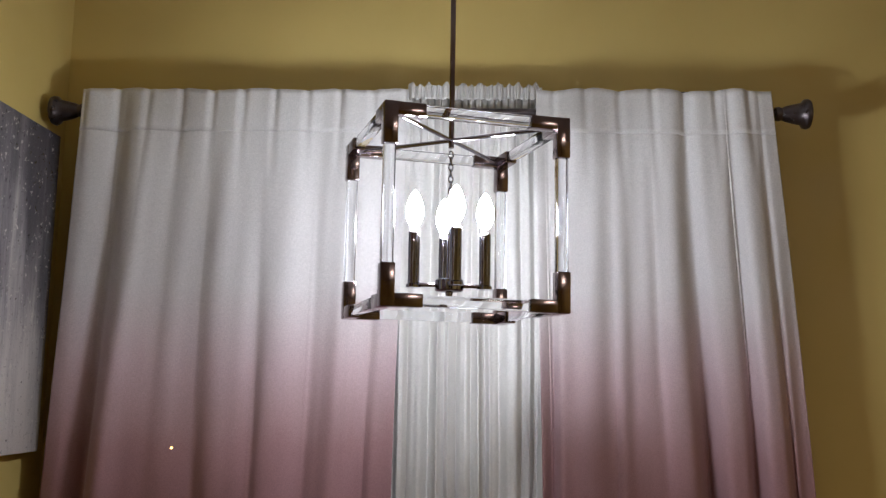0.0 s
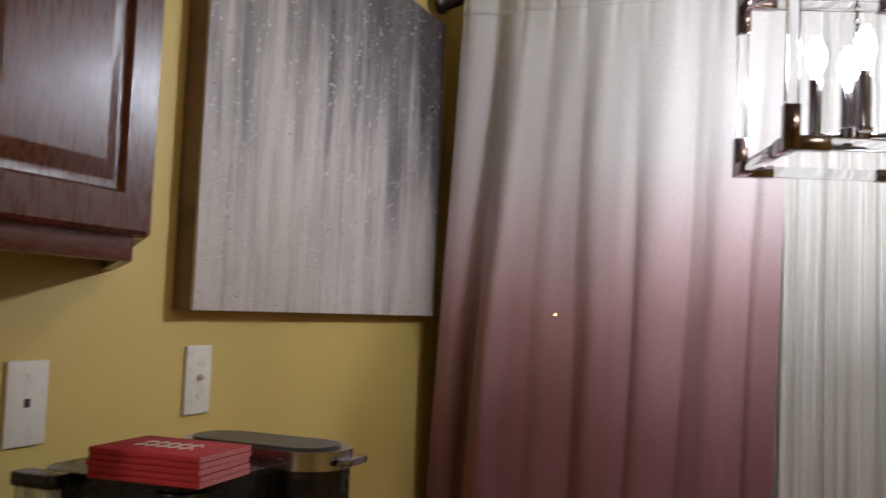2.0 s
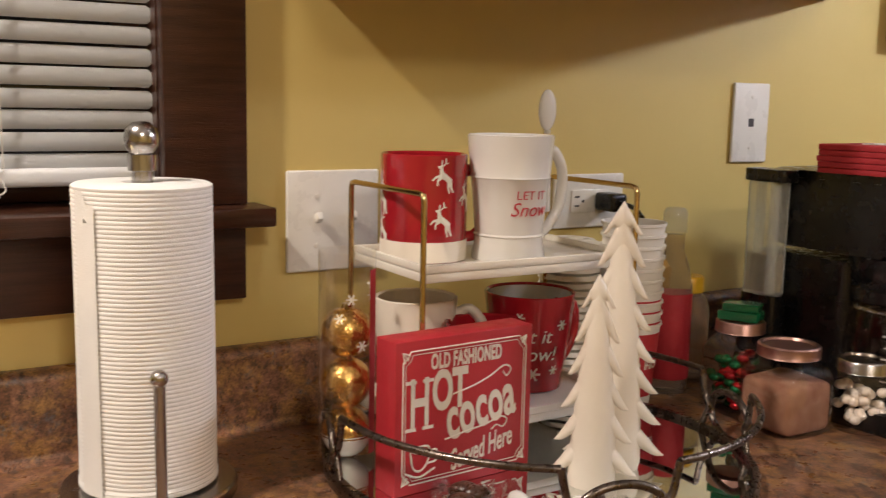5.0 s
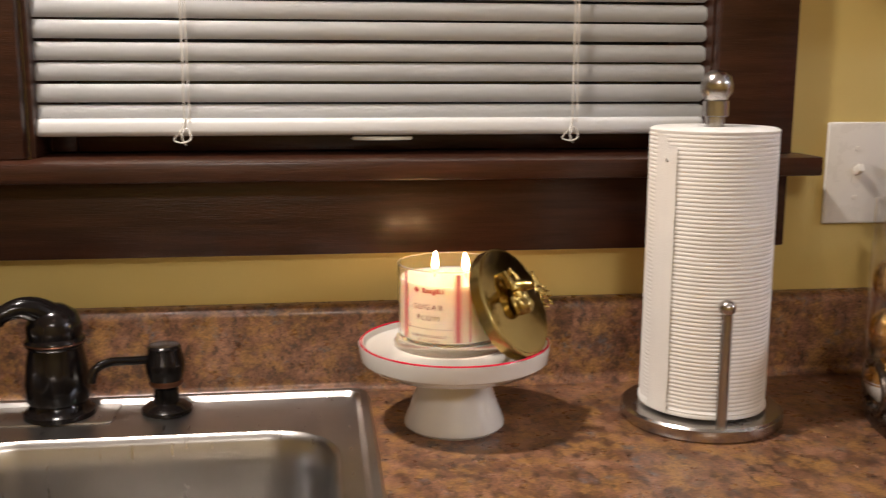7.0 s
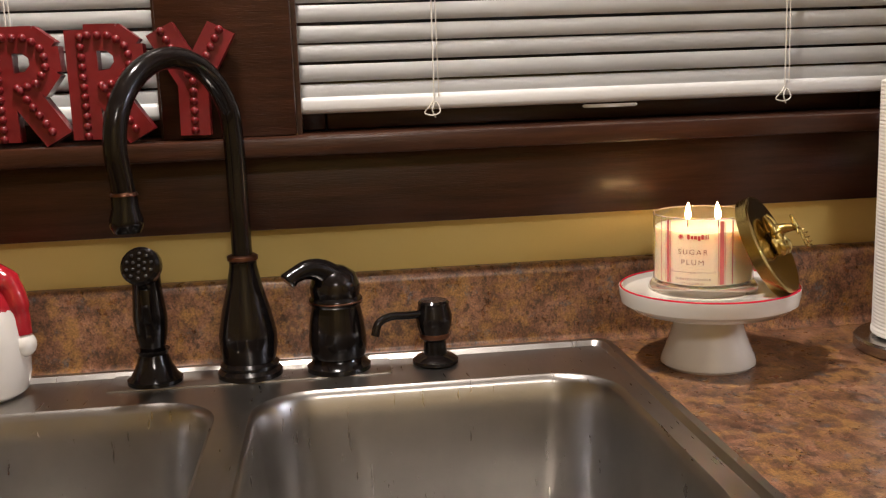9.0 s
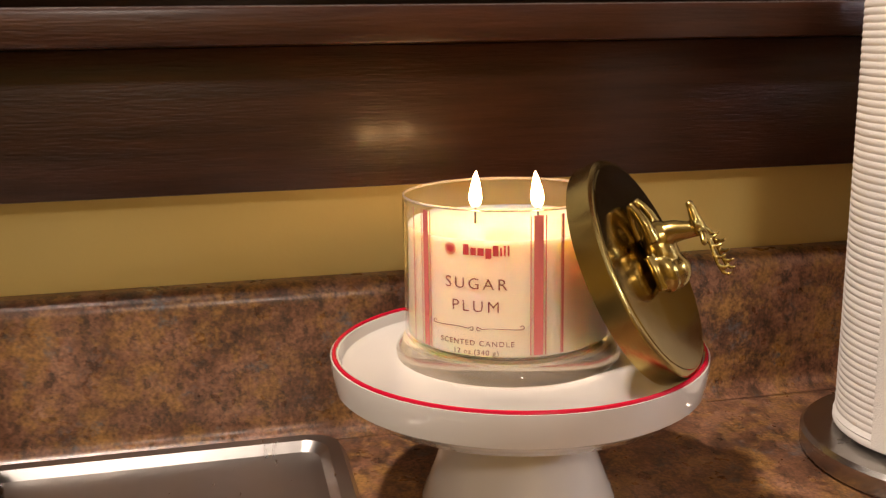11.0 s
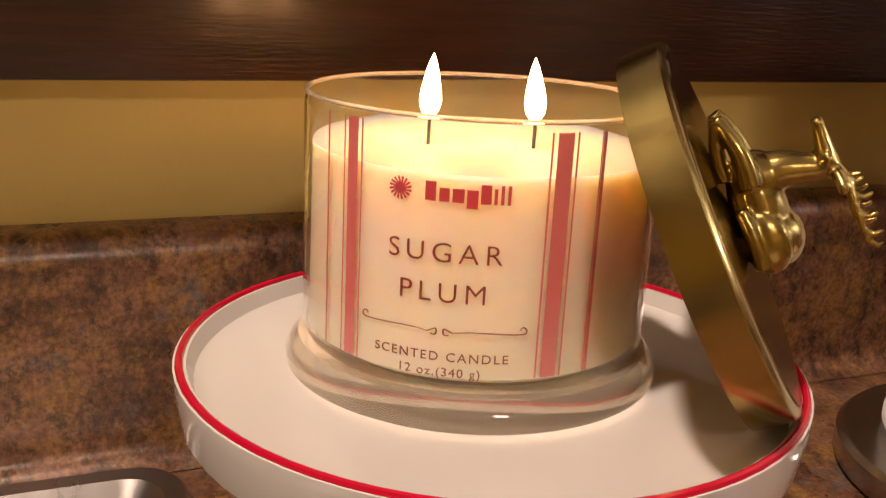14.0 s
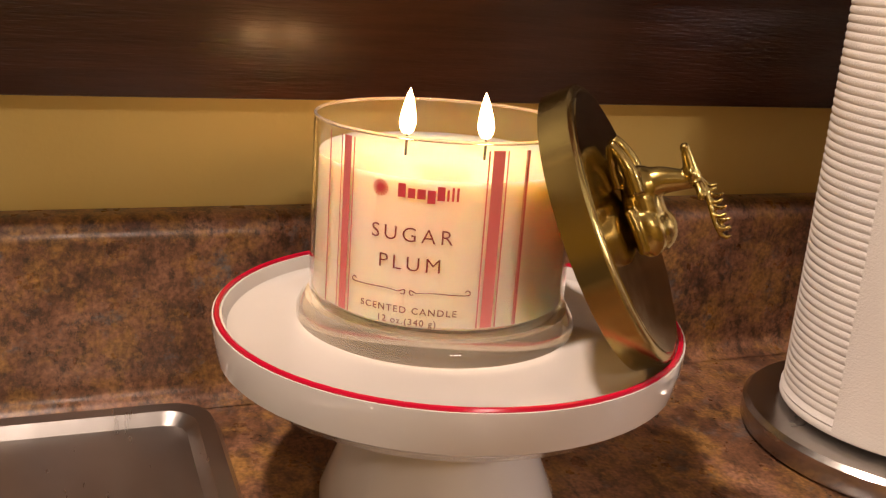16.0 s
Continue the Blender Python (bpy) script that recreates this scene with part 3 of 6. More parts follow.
def sink():
    s = thing("kitchen_sink", (0, 0, CT), "brushed stainless steel double bowl sink set in the counter", "sink")
    bowls = (rrect(-1.046, -0.640, -0.692, -0.300, 0.07, 8), rrect(-1.040, -0.640, -1.080, -0.726, 0.07, 8))
    deck = bmesh.new()
    outer = rrect(SX0, SX1, SY0, SY1, 0.022, 6)
    inner = rrect(SX0 + 0.012, SX1 - 0.012, SY0 + 0.012, SY1 - 0.012, 0.016, 6)
    inner2 = rrect(SX0 + 0.017, SX1 - 0.017, SY0 + 0.017, SY1 - 0.017, 0.012, 6)
    _, vs = loft([[(x, y, 0.0005) for x, y in outer], [(x, y, 0.0082) for x, y in rrect(SX0 + 0.004, SX1 - 0.004, SY0 + 0.004, SY1 - 0.004, 0.020, 6)], [(x, y, 0.0080) for x, y in inner], [(x, y, 0.0025) for x, y in inner2]], deck)
    edges = [deck.edges.get((a, b)) for a, b in zip(vs[-1], vs[-1][1:] + vs[-1][:1])]
    for bl in bowls:
        lp = [deck.verts.new((x, y, 0.0025)) for x, y in bl]
        edges += [deck.edges.new((a, b)) for a, b in zip(lp, lp[1:] + lp[:1])]
    bmesh.ops.triangle_fill(deck, edges=edges, use_beauty=True)
    dk = part("deck", deck, M_SINK, s)
    part("escutcheon", prism(rrect(-1.153, -1.088, -0.858, -0.538, 0.006, 4), 0.0024, 0.0040, bev=0.0006), M_SINK, dk)
    for (x0, x1, y0, y1) in ((-1.046, -0.640, -0.692, -0.300), (-1.040, -0.640, -1.080, -0.726)):
        loops = []
        for ins, z in ((0, 0.0025), (0.003, 0.0005), (0.006, -0.006), (0.010, -0.03), (0.018, -0.12), (0.022, -0.155), (0.032, -0.172), (0.05, -0.18)):
            loops.append([(x, y, z) for x, y in rrect(x0 + ins, x1 - ins, y0 + ins, y1 - ins, max(0.07 - ins * 0.3, 0.03), 8)])
        b, vs = loft(loops)
        b.faces.new(vs[-1])
        part("bowl", b, M_SINK, s)
        part("drain", lathe([(0.045, -0.1795), (0.043, -0.1775), (0.03, -0.179), (0.0, -0.179)], 32, m=pose((x0 + x1) / 2, (y0 + y1) / 2, 0)), M_STEEL, s)
    return s


sink()
DK = CT + 0.0041


def faucet():
    f = thing("kitchen_faucet", (-1.120, -0.700, DK), "oil-rubbed bronze gooseneck kitchen faucet on the sink", "faucet")
    part("body", lathe([(0, 0), (0.037, 0), (0.037, 0.006), (0.033, 0.010), (0.034, 0.014), (0.030, 0.018), (0.033, 0.035), (0.033, 0.05), (0.028, 0.075), (0.020, 0.105), (0.0155, 0.128), (0.0155, 0.133), (0, 0.133)], 40), M_BRONZE, f)
    part("collar", lathe([(0.0155, 0.1335), (0.0175, 0.135), (0.0175, 0.139), (0.0145, 0.141), (0.0125, 0.141)], 32), M_COPPER, f, "worn copper ring")
    d = Vector((0.80, -0.60, 0)).normalized()
    pts = [Vector((0, 0, 0.141)), Vector((0, 0, 0.20)), Vector((0, 0, 0.255))]
    R = 0.084
    for a in range(15, 196, 12):
        pts.append(d * (R - R * math.cos(radians(a))) + Vector((0, 0, 0.272 + 1.04 * R * math.sin(radians(a)))))
    pts.append(pts[-1] + Vector((0, 0, -0.022)) - d * 0.003)
    spo = part("spout", tube(spline(pts, 4), 0.0115, 20), M_BRONZE, f)
    e = pts[-1]
    sp_ = part("spout_tip", lathe([(0.0, 0.0), (0.0125, 0.0), (0.013, -0.004), (0.013, -0.012), (0.0165, -0.024), (0.0165, -0.030), (0.013, -0.037), (0.0, -0.037)], 28, m=Matrix.Translation(e)), M_BRONZE, spo)
    part("ring", lathe([(0.0118, 0.003), (0.0132, 0.001), (0.0132, -0.0005)], 28, m=Matrix.Translation(e)), M_COPPER, spo)
    h = thing("faucet_handle", (-1.120, -0.598, DK), "oil-rubbed bronze single lever faucet handle", "faucet handle")
    h.scale = (1, 1, 0.91)
    part("body", lathe([(0, 0), (0.037, 0), (0.037, 0.006), (0.032, 0.010), (0.030, 0.016), (0.033, 0.022), (0.0335, 0.04), (0.031, 0.065), (0.028, 0.083), (0.031, 0.087), (0.031, 0.092), (0.028, 0.096), (0.029, 0.108), (0.024, 0.124), (0.012, 0.133), (0, 0.136)], 40), M_BRONZE, h)
    lever = tube(spline([(0.0, 0.004, 0.110), (0.008, -0.012, 0.128), (0.016, -0.028, 0.134), (0.024, -0.044, 0.129), (0.028, -0.053, 0.122)], 6), [0.020, 0.0195, 0.019, 0.018, 0.017, 0.016, 0.0155, 0.015, 0.0145, 0.014, 0.0135, 0.013, 0.0125, 0.012, 0.0115, 0.011, 0.0105, 0.010, 0.010, 0.010, 0.010, 0.0105, 0.011, 0.011, 0.009], 16)
    part("lever", lever, M_BRONZE, h)
    part("ring", lathe([(0.0312, 0.0885), (0.0316, 0.0895), (0.0312, 0.0905)], 32), M_COPPER, h)
    s = thing("side_sprayer", (-1.118, -0.807, DK), "oil-rubbed bronze side sprayer standing in its holder", "sprayer")
    s.scale = (1, 1, 0.95)
    part("holder", lathe([(0, 0), (0.031, 0), (0.031, 0.005), (0.026, 0.009), (0.020, 0.022), (0.016, 0.034), (0.019, 0.040), (0.0, 0.041)], 32), M_BRONZE, s)
    part("wand", tube(spline([(0, 0, 0.041), (0, 0, 0.075), (0.002, 0, 0.105), (0.006, 0.0, 0.135), (0.010, 0, 0.15)], 5), [0.014, 0.0155, 0.017, 0.018, 0.0185, 0.019, 0.019, 0.0185, 0.018, 0.0175, 0.017, 0.0165, 0.016, 0.016, 0.016, 0.0165, 0.017, 0.018, 0.018, 0.016, 0.012], 20), M_BRONZE, s)
    part("trigger", box((0.014, -0.006, 0.075), (0.022, 0.006, 0.118), 0.003), M_BRONZE, s)
    hm = pose(0.016, 0, 0.143, 0, 72, -12)
    shd = part("spray_head", lathe([(0, -0.012), (0.016, -0.012), (0.0225, 0.0), (0.0225, 0.008), (0.019, 0.011), (0, 0.011)], 32, m=hm), M_BRONZE, s)
    noz = bmesh.new()
    for k in range(17):
        r, a = (0.0, 0) if k == 0 else ((0.0075, k * 60) if k < 7 else (0.0145, k * 36))
        ball((0, 0, 0), 0.0019, noz, 8, m=hm @ pose(r * math.cos(radians(a)), r * math.sin(radians(a)), 0.0115))
    part("nozzle", noz, M_DARKGREY, shd, "round spray nozzle dots")
    p = thing("soap_dispenser", (-1.118, -0.485, DK), "oil-rubbed bronze soap dispenser pump on the sink", "soap dispenser")
    part("body", lathe([(0, 0), (0.027, 0), (0.027, 0.004), (0.022, 0.008), (0.014, 0.011), (0.013, 0.026), (0.017, 0.031), (0.017, 0.035), (0.0205, 0.045), (0.0215, 0.056), (0.018, 0.069), (0.0185, 0.072), (0.016, 0.0745), (0, 0.0745)], 36), M_BRONZE, p)
    part("nozzle", tube(spline([(0.006, -0.014, 0.060), (0.013, -0.032, 0.061), (0.022, -0.052, 0.063), (0.029, -0.066, 0.058), (0.032, -0.071, 0.044)], 6), 0.0048, 14), M_BRONZE, p)
    part("ring", lathe([(0.0172, 0.030), (0.0182, 0.033), (0.0172, 0.036)], 28), M_COPPER, p)


faucet()


# ---------- cake stand, candle, lid ----------
stand = thing("cake_stand", (-1.0525, -0.1775, CT), "white glazed ceramic cake stand with a red rim", "cake stand")
stand.scale = (1.018, 1.018, 1.022)
part("pedestal", lathe([(0, 0.001), (0.05, 0.0), (0.0525, 0.003), (0.052, 0.008), (0.046, 0.022), (0.039, 0.042), (0.036, 0.058), (0.0365, 0.066), (0.0, 0.066)], 56), M_CERAMIC, stand)
part("plate", lathe([(0.0, 0.062), (0.070, 0.063), (0.088, 0.066), (0.0965, 0.073), (0.0985, 0.084), (0.0985, 0.0895), (0.0945, 0.0895), (0.0925, 0.084), (0.088, 0.0815), (0.0, 0.0815)], 72), M_CERAMIC, stand)
part("rim", tube([(0.0966 * math.cos(radians(a)), 0.0966 * math.sin(radians(a)), 0.0897) for a in range(0, 360, 5)], 0.0013, 8, closed=True), M_REDRIM, stand, "red glazed rim line")

JC, JZ = (-1.0632, -0.1800), CT + 0.0836
candle = thing("jar_candle", (*JC, JZ), "lit two-wick cream candle in a clear glass jar with red stripes", "candle")
candle.scale = (1.0, 1.0, 0.945)
JR = 0.0558
jar = lathe([(0, 0.0126), (JR - 0.002, 0.0126), (JR, 0.0165), (JR, 0.092), (JR - 0.0008, 0.0945), (JR - 0.0014, 0.0945), (JR - 0.0014, 0.092), (JR - 0.0014, 0.0168), (JR - 0.008, 0.0128), (0, 0.0128)], 80)
foot = part("jar_foot", lathe([(0, 0.0005), (0.057, 0.0), (0.0610, 0.003), (0.0612, 0.006), (0.0595, 0.0095), (0.0572, 0.0122), (JR - 0.0005, 0.0124), (0, 0.0124)], 80), M_FOOTGLASS, candle, "thick glass foot with candle warmth in its tint")
foot.visible_shadow = False
jar = part("jar", jar, M_JARGLASS, candle, "clear glass jar with a thick foot")
jar.visible_shadow = False
part("jar_rim", tube([((JR - 0.0007) * math.cos(radians(a)), (JR - 0.0007) * math.sin(radians(a)), 0.0946) for a in range(0, 360, 5)], 0.0008, 10, closed=True), M_FOOTGLASS, candle, "rounded glass lip").visible_shadow = False
part("wax", lathe([(0, 0.0130), (JR - 0.009, 0.0130), (JR - 0.0025, 0.0170), (JR - 0.0025, 0.0785), (JR - 0.0045, 0.0772), (0, 0.0768)], 64), M_WAX, candle, "cream wax, molten on top")
for off, c in ((-1, Vector((-0.0045, -0.0165, 0))), (1, Vector((0.0065, 0.0150, 0)))):
    part("wick", tube([(c.x, c.y, 0.0765), (c.x + 0.0004, c.y, 0.0872)], 0.0006, 8), M_DARKGREY, candle)
    fl = lathe([(0.0, 0.0), (0.0018, 0.0004), (0.0029, 0.0022), (0.0035, 0.005), (0.0031, 0.009), (0.0021, 0.0140), (0.0010, 0.0180), (0.0, 0.0205)], 20, m=pose(c.x, c.y, 0.0868, 4 * (1 if off > 0 else -0.5), 0, 0))
    part("flame", fl, M_FLAME, candle, "small bright yellow flame")
JZF = JR - 0.0021


def jar_print(name, bm, az, z, m, label=""):
    return part(name, wrap(bm, JZF, az, z), m, candle, label)


def strip(w, h):
    b = bmesh.new()
    n = max(1, int(abs(w) / 0.004))
    loft([[(-w / 2 + w * i / n, -0.0002, zz) for i in range(n + 1)] for zz in (-h / 2, h / 2)], b, False)
    return b


for az, w, m in ((-65.5, 0.0040, M_PINKPRINT), (-69.3, 0.0006, M_PINKPRINT), (-61.7, 0.0006, M_PINKPRINT), (-78, 0.0010, M_PINKPRINT), (0.2, 0.0048, M_PINKPRINT), (-4.0, 0.0006, M_PINKPRINT), (4.2, 0.0006, M_PINKPRINT), (14.0, 0.0012, M_PINKPRINT), (13.0, 0.0004, M_PINKPRINT)):
    jar_print("stripe", strip(w, 0.074), az, 0.0545, m)
LAZ = -35.6
jar_print("writing", letters("SUGAR", 0.0086, offset=-0.00008, spacing=1.32, extrude=0.0001), LAZ + 2, 0.0553, M_BROWNPRINT)
jar_print("writing", letters("PLUM", 0.0086, offset=-0.00008, spacing=1.32, extrude=0.0001), LAZ + 2, 0.0432, M_BROWNPRINT)
jar_print("writing", letters("SCENTED CANDLE", 0.0040, spacing=1.22, extrude=0.0001), LAZ + 2, 0.0235, M_BROWNPRINT)
jar_print("writing", letters("12 oz.(340 g)", 0.0039, spacing=1.15, extrude=0.0001), LAZ + 2, 0.0186, M_BROWNPRINT)
lg = bmesh.new()
for k in range(16):
    a = radians(k * 22.5)
    pts = [(0.0012, a - 0.22), (0.0034, a + 0.10), (0.0034, a + 0.30), (0.0012, a + 0.22)]
    lg.faces.new([lg.verts.new((r * math.cos(q), -0.0002, r * math.sin(q))) for r, q in pts])
lg.faces.new([lg.verts.new((0.0016 * math.cos(radians(q)), -0.0003, 0.0016 * math.sin(radians(q)))) for q in range(0, 360, 20)])
jar_print("emblem", lg, LAZ - 12, 0.0733, M_REDPRINT, "round red sunburst mark")
for x, w, h, z in ((-0.0030, 0.0030, 0.0056, 0), (0.0008, 0.0028, 0.0040, -0.0008), (0.0046, 0.0032, 0.0040, -0.0008), (0.0084, 0.0030, 0.0054, -0.0016), (0.0120, 0.0028, 0.0056, 0), (0.0146, 0.0009, 0.0046, -0.0005), (0.0164, 0.0009, 0.0056, 0), (0.0182, 0.0009, 0.0056, 0)):
    b = strip(w, h)
    for v in b.verts:
        v.co.x += x
    jar_print("printed_bar", b, LAZ + 0.6, 0.0735 + z, M_REDPRINT)
orn = bmesh.new()
for sgn in (-1, 1):
    tube(spline([(sgn * 0.0035, 0, 0.0), (sgn * 0.010, 0, 0.0006), (sgn * 0.0225, 0, 0.0002), (sgn * 0.0245, 0, 0.0012), (sgn * 0.0235, 0, 0.0024), (sgn * 0.0225, 0, 0.0016)], 5), 0.00022, 6, orn)
    tube(spline([(sgn * 0.0035, 0, 0.0), (sgn * 0.0012, 0, 0.0010), (sgn * 0.0012, 0, -0.0008), (sgn * 0.0026, 0, -0.0008)], 4), 0.00025, 6, orn)
jar_print("ornament", orn, LAZ + 2, 0.0314, M_BROWNPRINT, "thin scroll line")


def candle_lid():
    up = Vector((-0.250, -0.384, 0.889)).normalized()
    n = Vector((0.56, 0.76, 0.0))
    n = (n - up * n.dot(up)).normalized()
    side = up.cross(n)
    R, T = 0.0580, 0.013
    low = Vector((-0.9934, -0.1003, CT + 0.0905))
    c = low + up * R
    m = Matrix(((side.x, up.x, n.x, c.x), (side.y, up.y, n.y, c.y), (side.z, up.z, n.z, c.z), (0, 0, 0, 1)))
    lid = thing("candle_lid", (0, 0, 0), "antique gold candle lid with deer ornament leaning on the jar", "lid")
    lid.matrix_basis = m
    part("disc", lathe([(0, -0.0018), (R - 0.002, -0.0018), (R - 0.002, -T), (R, -T), (R, -0.0012), (R - 0.0012, 0.0), (R - 0.003, 0.0004), (R - 0.0035, 0.0002), (0, 0.0002)], 72), M_GOLD, lid)
    part("face", lathe([(R - 0.0034, 0.0003), (R - 0.0038, 0.0007), (0, 0.0007)], 72), M_GOLDFACE, lid, "polished gold top face")
    # lying deer, one plain cast piece; its nose points up the lid
    d = bmesh.new()

    def el(cx, cy, cz, sx, sy, sz):
        ball((cx, cy, cz), 1.0, d, 20, (sx, sy, sz))
    el(0, 0.002, 0.0095, 0.0095, 0.0170, 0.0090)
    el(0, -0.0075, 0.0105, 0.0098, 0.0098, 0.0098)
    el(0, 0.010, 0.0110, 0.0082, 0.0088, 0.0092)
    neck = spline([(0, 0.010, 0.013), (0, 0.0100, 0.0195), (0, 0.0085, 0.0255), (0, 0.0065, 0.0320)], 5)
    tube(neck, [0.0070 - 0.0034 * k / (len(neck) - 1) for k in range(len(neck))], 16, d)
    el(0, 0.0075, 0.0330, 0.0042, 0.0050, 0.0042)
    snout = spline([(0, 0.0075, 0.0333), (0, 0.0130, 0.0340), (0, 0.0185, 0.0345)], 5)
    tube(snout, [0.0038 - 0.0018 * k / (len(snout) - 1) for k in range(len(snout))], 14, d)
    el(0, 0.0190, 0.0345, 0.0023, 0.0020, 0.0022)
    for sx in (-1, 1):
        el(sx * 0.0036, 0.0092, 0.0340, 0.0012, 0.0014, 0.0012)
        ear = spline([(sx * 0.003, 0.0050, 0.0345), (sx * 0.0062, 0.0020, 0.0350), (sx * 0.0085, -0.0010, 0.0345)], 4)
        tube(ear, [0.0010] + [0.0019] * (len(ear) - 3) + [0.0014, 0.0006], 10, d)
        ant = spline([(sx * 0.0018, 0.0055, 0.0357), (sx * 0.0040, 0.0015, 0.0370), (sx * 0.0062, -0.0050, 0.0367), (sx * 0.0070, -0.0115, 0.0361), (sx * 0.0062, -0.0175, 0.0367)], 5)
        tube(ant, [0.0014 - 0.0004 * k / (len(ant) - 1) for k in range(len(ant))], 8, d)
        for k, length in ((4, 0.0050), (8, 0.0058), (12, 0.0058), (16, 0.0056), (19, 0.0040)):
            tip = ant[k] + Vector((-sx * 0.0008, -0.0016, length))
            tube([ant[k], (ant[k] + tip) / 2 + Vector((0, -0.0012, 0)), tip], [0.0011, 0.0010, 0.0007], 8, d)
        tube(spline([(sx * 0.0070, 0.010, 0.0095), (sx * 0.0074, 0.020, 0.0100), (sx * 0.0058, 0.0315, 0.0070)], 5), [0.0042, 0.004, 0.0038, 0.0036, 0.0034, 0.0032, 0.003, 0.0028, 0.0026, 0.0022, 0.0016], 12, d)
        tube(spline([(sx * 0.0058, 0.0305, 0.0065), (sx * 0.0046, 0.022, 0.0035), (sx * 0.0040, 0.013, 0.0026)], 5), 0.0024, 10, d)
        el(sx * 0.0078, -0.0065, 0.0078, 0.0045, 0.0100, 0.0078)
        tube(spline([(sx * 0.0105, -0.0130, 0.0045), (sx * 0.0108, -0.0040, 0.0050), (sx * 0.0088, 0.0045, 0.0042)], 5), 0.0028, 10, d)
    shift(d, pose(0, 0.001, 0) @ Matrix.Diagonal((1, 1, 0.89, 1)))
    ob = part("deer_ornament", d, M_GOLD, lid, "cast gold lying deer with antlers")
    rm = ob.modifiers.new("blend", "REMESH")
    rm.mode, rm.voxel_size, rm.use_smooth_shade = "VOXEL", 0.0006, True
    sm = ob.modifiers.new("soften", "SMOOTH")
    sm.iterations, sm.factor = 2, 0.5
    return lid


candle_lid()

# ---------- paper towel holder ----------
TW = (-1.043, 0.092)
hold = thing("paper_towel_holder", (*TW, CT), "satin nickel upright paper towel holder", "towel holder")
part("base", lathe([(0, 0.0), (0.0835, 0.0), (0.086, 0.003), (0.086, 0.013), (0.0835, 0.0155), (0, 0.0155)], 64), M_STEEL, hold)
part("post", lathe([(0.010, 0.0155), (0.010, 0.324), (0.0135, 0.325), (0.0135, 0.340), (0.0, 0.340)], 28), M_STEEL, hold)
part("knob", lathe([(0, 0.3402), (0.0115, 0.3402), (0.012, 0.342), (0.0158, 0.349), (0.0165, 0.356), (0.0145, 0.365), (0.008, 0.3705), (0, 0.372)], 32), M_STEEL, hold)
arm_ = part("arm", tube([(0.0745, -0.008, 0.0155), (0.0745, -0.008, 0.135)], 0.0055, 16), M_STEEL, hold)
part("arm_tip", ball((0.0745, -0.008, 0.139), 0.0085, None, 20), M_STEEL, arm_)
prof = [(0.018, 0.0)]
RT = 0.0660
for k in range(70):
    z = 0.003 + k * 0.0042
    prof += [(RT - 0.0006, z), (RT, z + 0.0012), (RT, z + 0.0030)]
prof += [(RT - 0.001, 0.2965), (RT - 0.004, 0.298), (0.0195, 0.2985), (0.018, 0.297), (0.018, 0.0)]
roll = thing("paper_towel_roll", (*TW, CT + 0.0158), "white embossed paper towel roll on the holder", "paper towels")
b = lathe(prof, 72)
for v in b.verts:
    r = math.hypot(v.co.x, v.co.y)
    if r > 0.05:
        a = math.atan2(v.co.y, v.co.x)
        k = 1 + 0.006 * math.sin(2 * a + 9 * v.co.z) + 0.004 * math.sin(3 * a - 14 * v.co.z)
        if v.co.z < 0.01:
            k += 0.015
        v.co.x *= k
        v.co.y *= k
part("roll", b, M_PAPER, roll)
flap = bmesh.new()
rows = []
for k in range(62):
    z = 0.004 + k * 0.00474
    w = 0.0012 * math.sin(z * 40)
    rows.append([((RT + 0.0009 + 0.0012 * (i == 6) + 0.0004 * (k % 2)) * math.cos(radians(-78 + i * 4.2 + 60 * w)), (RT + 0.0009 + 0.0012 * (i == 6) + 0.0004 * (k % 2)) * math.sin(radians(-78 + i * 4.2 + 60 * w)), z - (0.012 if k > 55 and i > 3 else 0)) for i in range(7)])
loft(rows, flap, False)
part("loose_sheet", flap, M_PAPER, roll, "loose end of the top sheet")


# ---------- wall cabinet ----------
def slab_door(y0, y1, z0, z1, parent, xf):
    """A raised-panel door that faces +x."""
    loops = []
    for ins, d in ((0.0, -0.020), (0.0, -0.005), (0.005, 0.0), (0.046, 0.0), (0.050, -0.006), (0.058, -0.0075), (0.061, -0.0065), (0.079, -0.0008), (0.082, -0.0008)):
        loops.append([(xf + d, y, z) for y, z in ((y0 + ins, z0 + ins), (y1 - ins, z0 + ins), (y1 - ins, z1 - ins), (y0 + ins, z1 - ins))])
    b, vs = loft(loops)
    b.faces.new(vs[-1])
    b.faces.new(vs[0][::-1])
    return part("door", b, M_CHERRY, parent)


wc = thing("wall_cabinet", (0, 0, 0), "cherry-stained wooden wall cabinet with raised-panel doors and an angled end", "cabinet")
CFX = -0.884
part("body", prism([(-1.199, 0.295), (CFX - 0.02, 0.295), (CFX - 0.02, 0.915), (-1.199, 1.235)], 1.522, 2.42), M_BARE, wc, "unfinished pale underside")
ff = bmesh.new()
for lo, hi in (((CFX - 0.019, 0.285, 1.487), (CFX, 0.925, 1.535)), ((CFX - 0.019, 0.285, 1.536), (CFX, 0.325, 2.42)), ((CFX - 0.019, 0.575, 1.536), (CFX, 0.640, 2.42)), ((CFX - 0.019, 0.895, 1.536), (CFX, 0.925, 2.42)), ((CFX - 0.018, 0.325, 2.36), (CFX - 0.001, 0.895, 2.42))):
    box(lo, hi, 0.0015, bm=ff)
part("face_frame", ff, M_CHERRY_H, wc)
part("end_panel", prism([(CFX - 0.0195, 0.925), (CFX, 0.926), (-1.199, 1.268), (-1.199, 1.240)], 1.487, 2.42), M_CHERRY, wc)
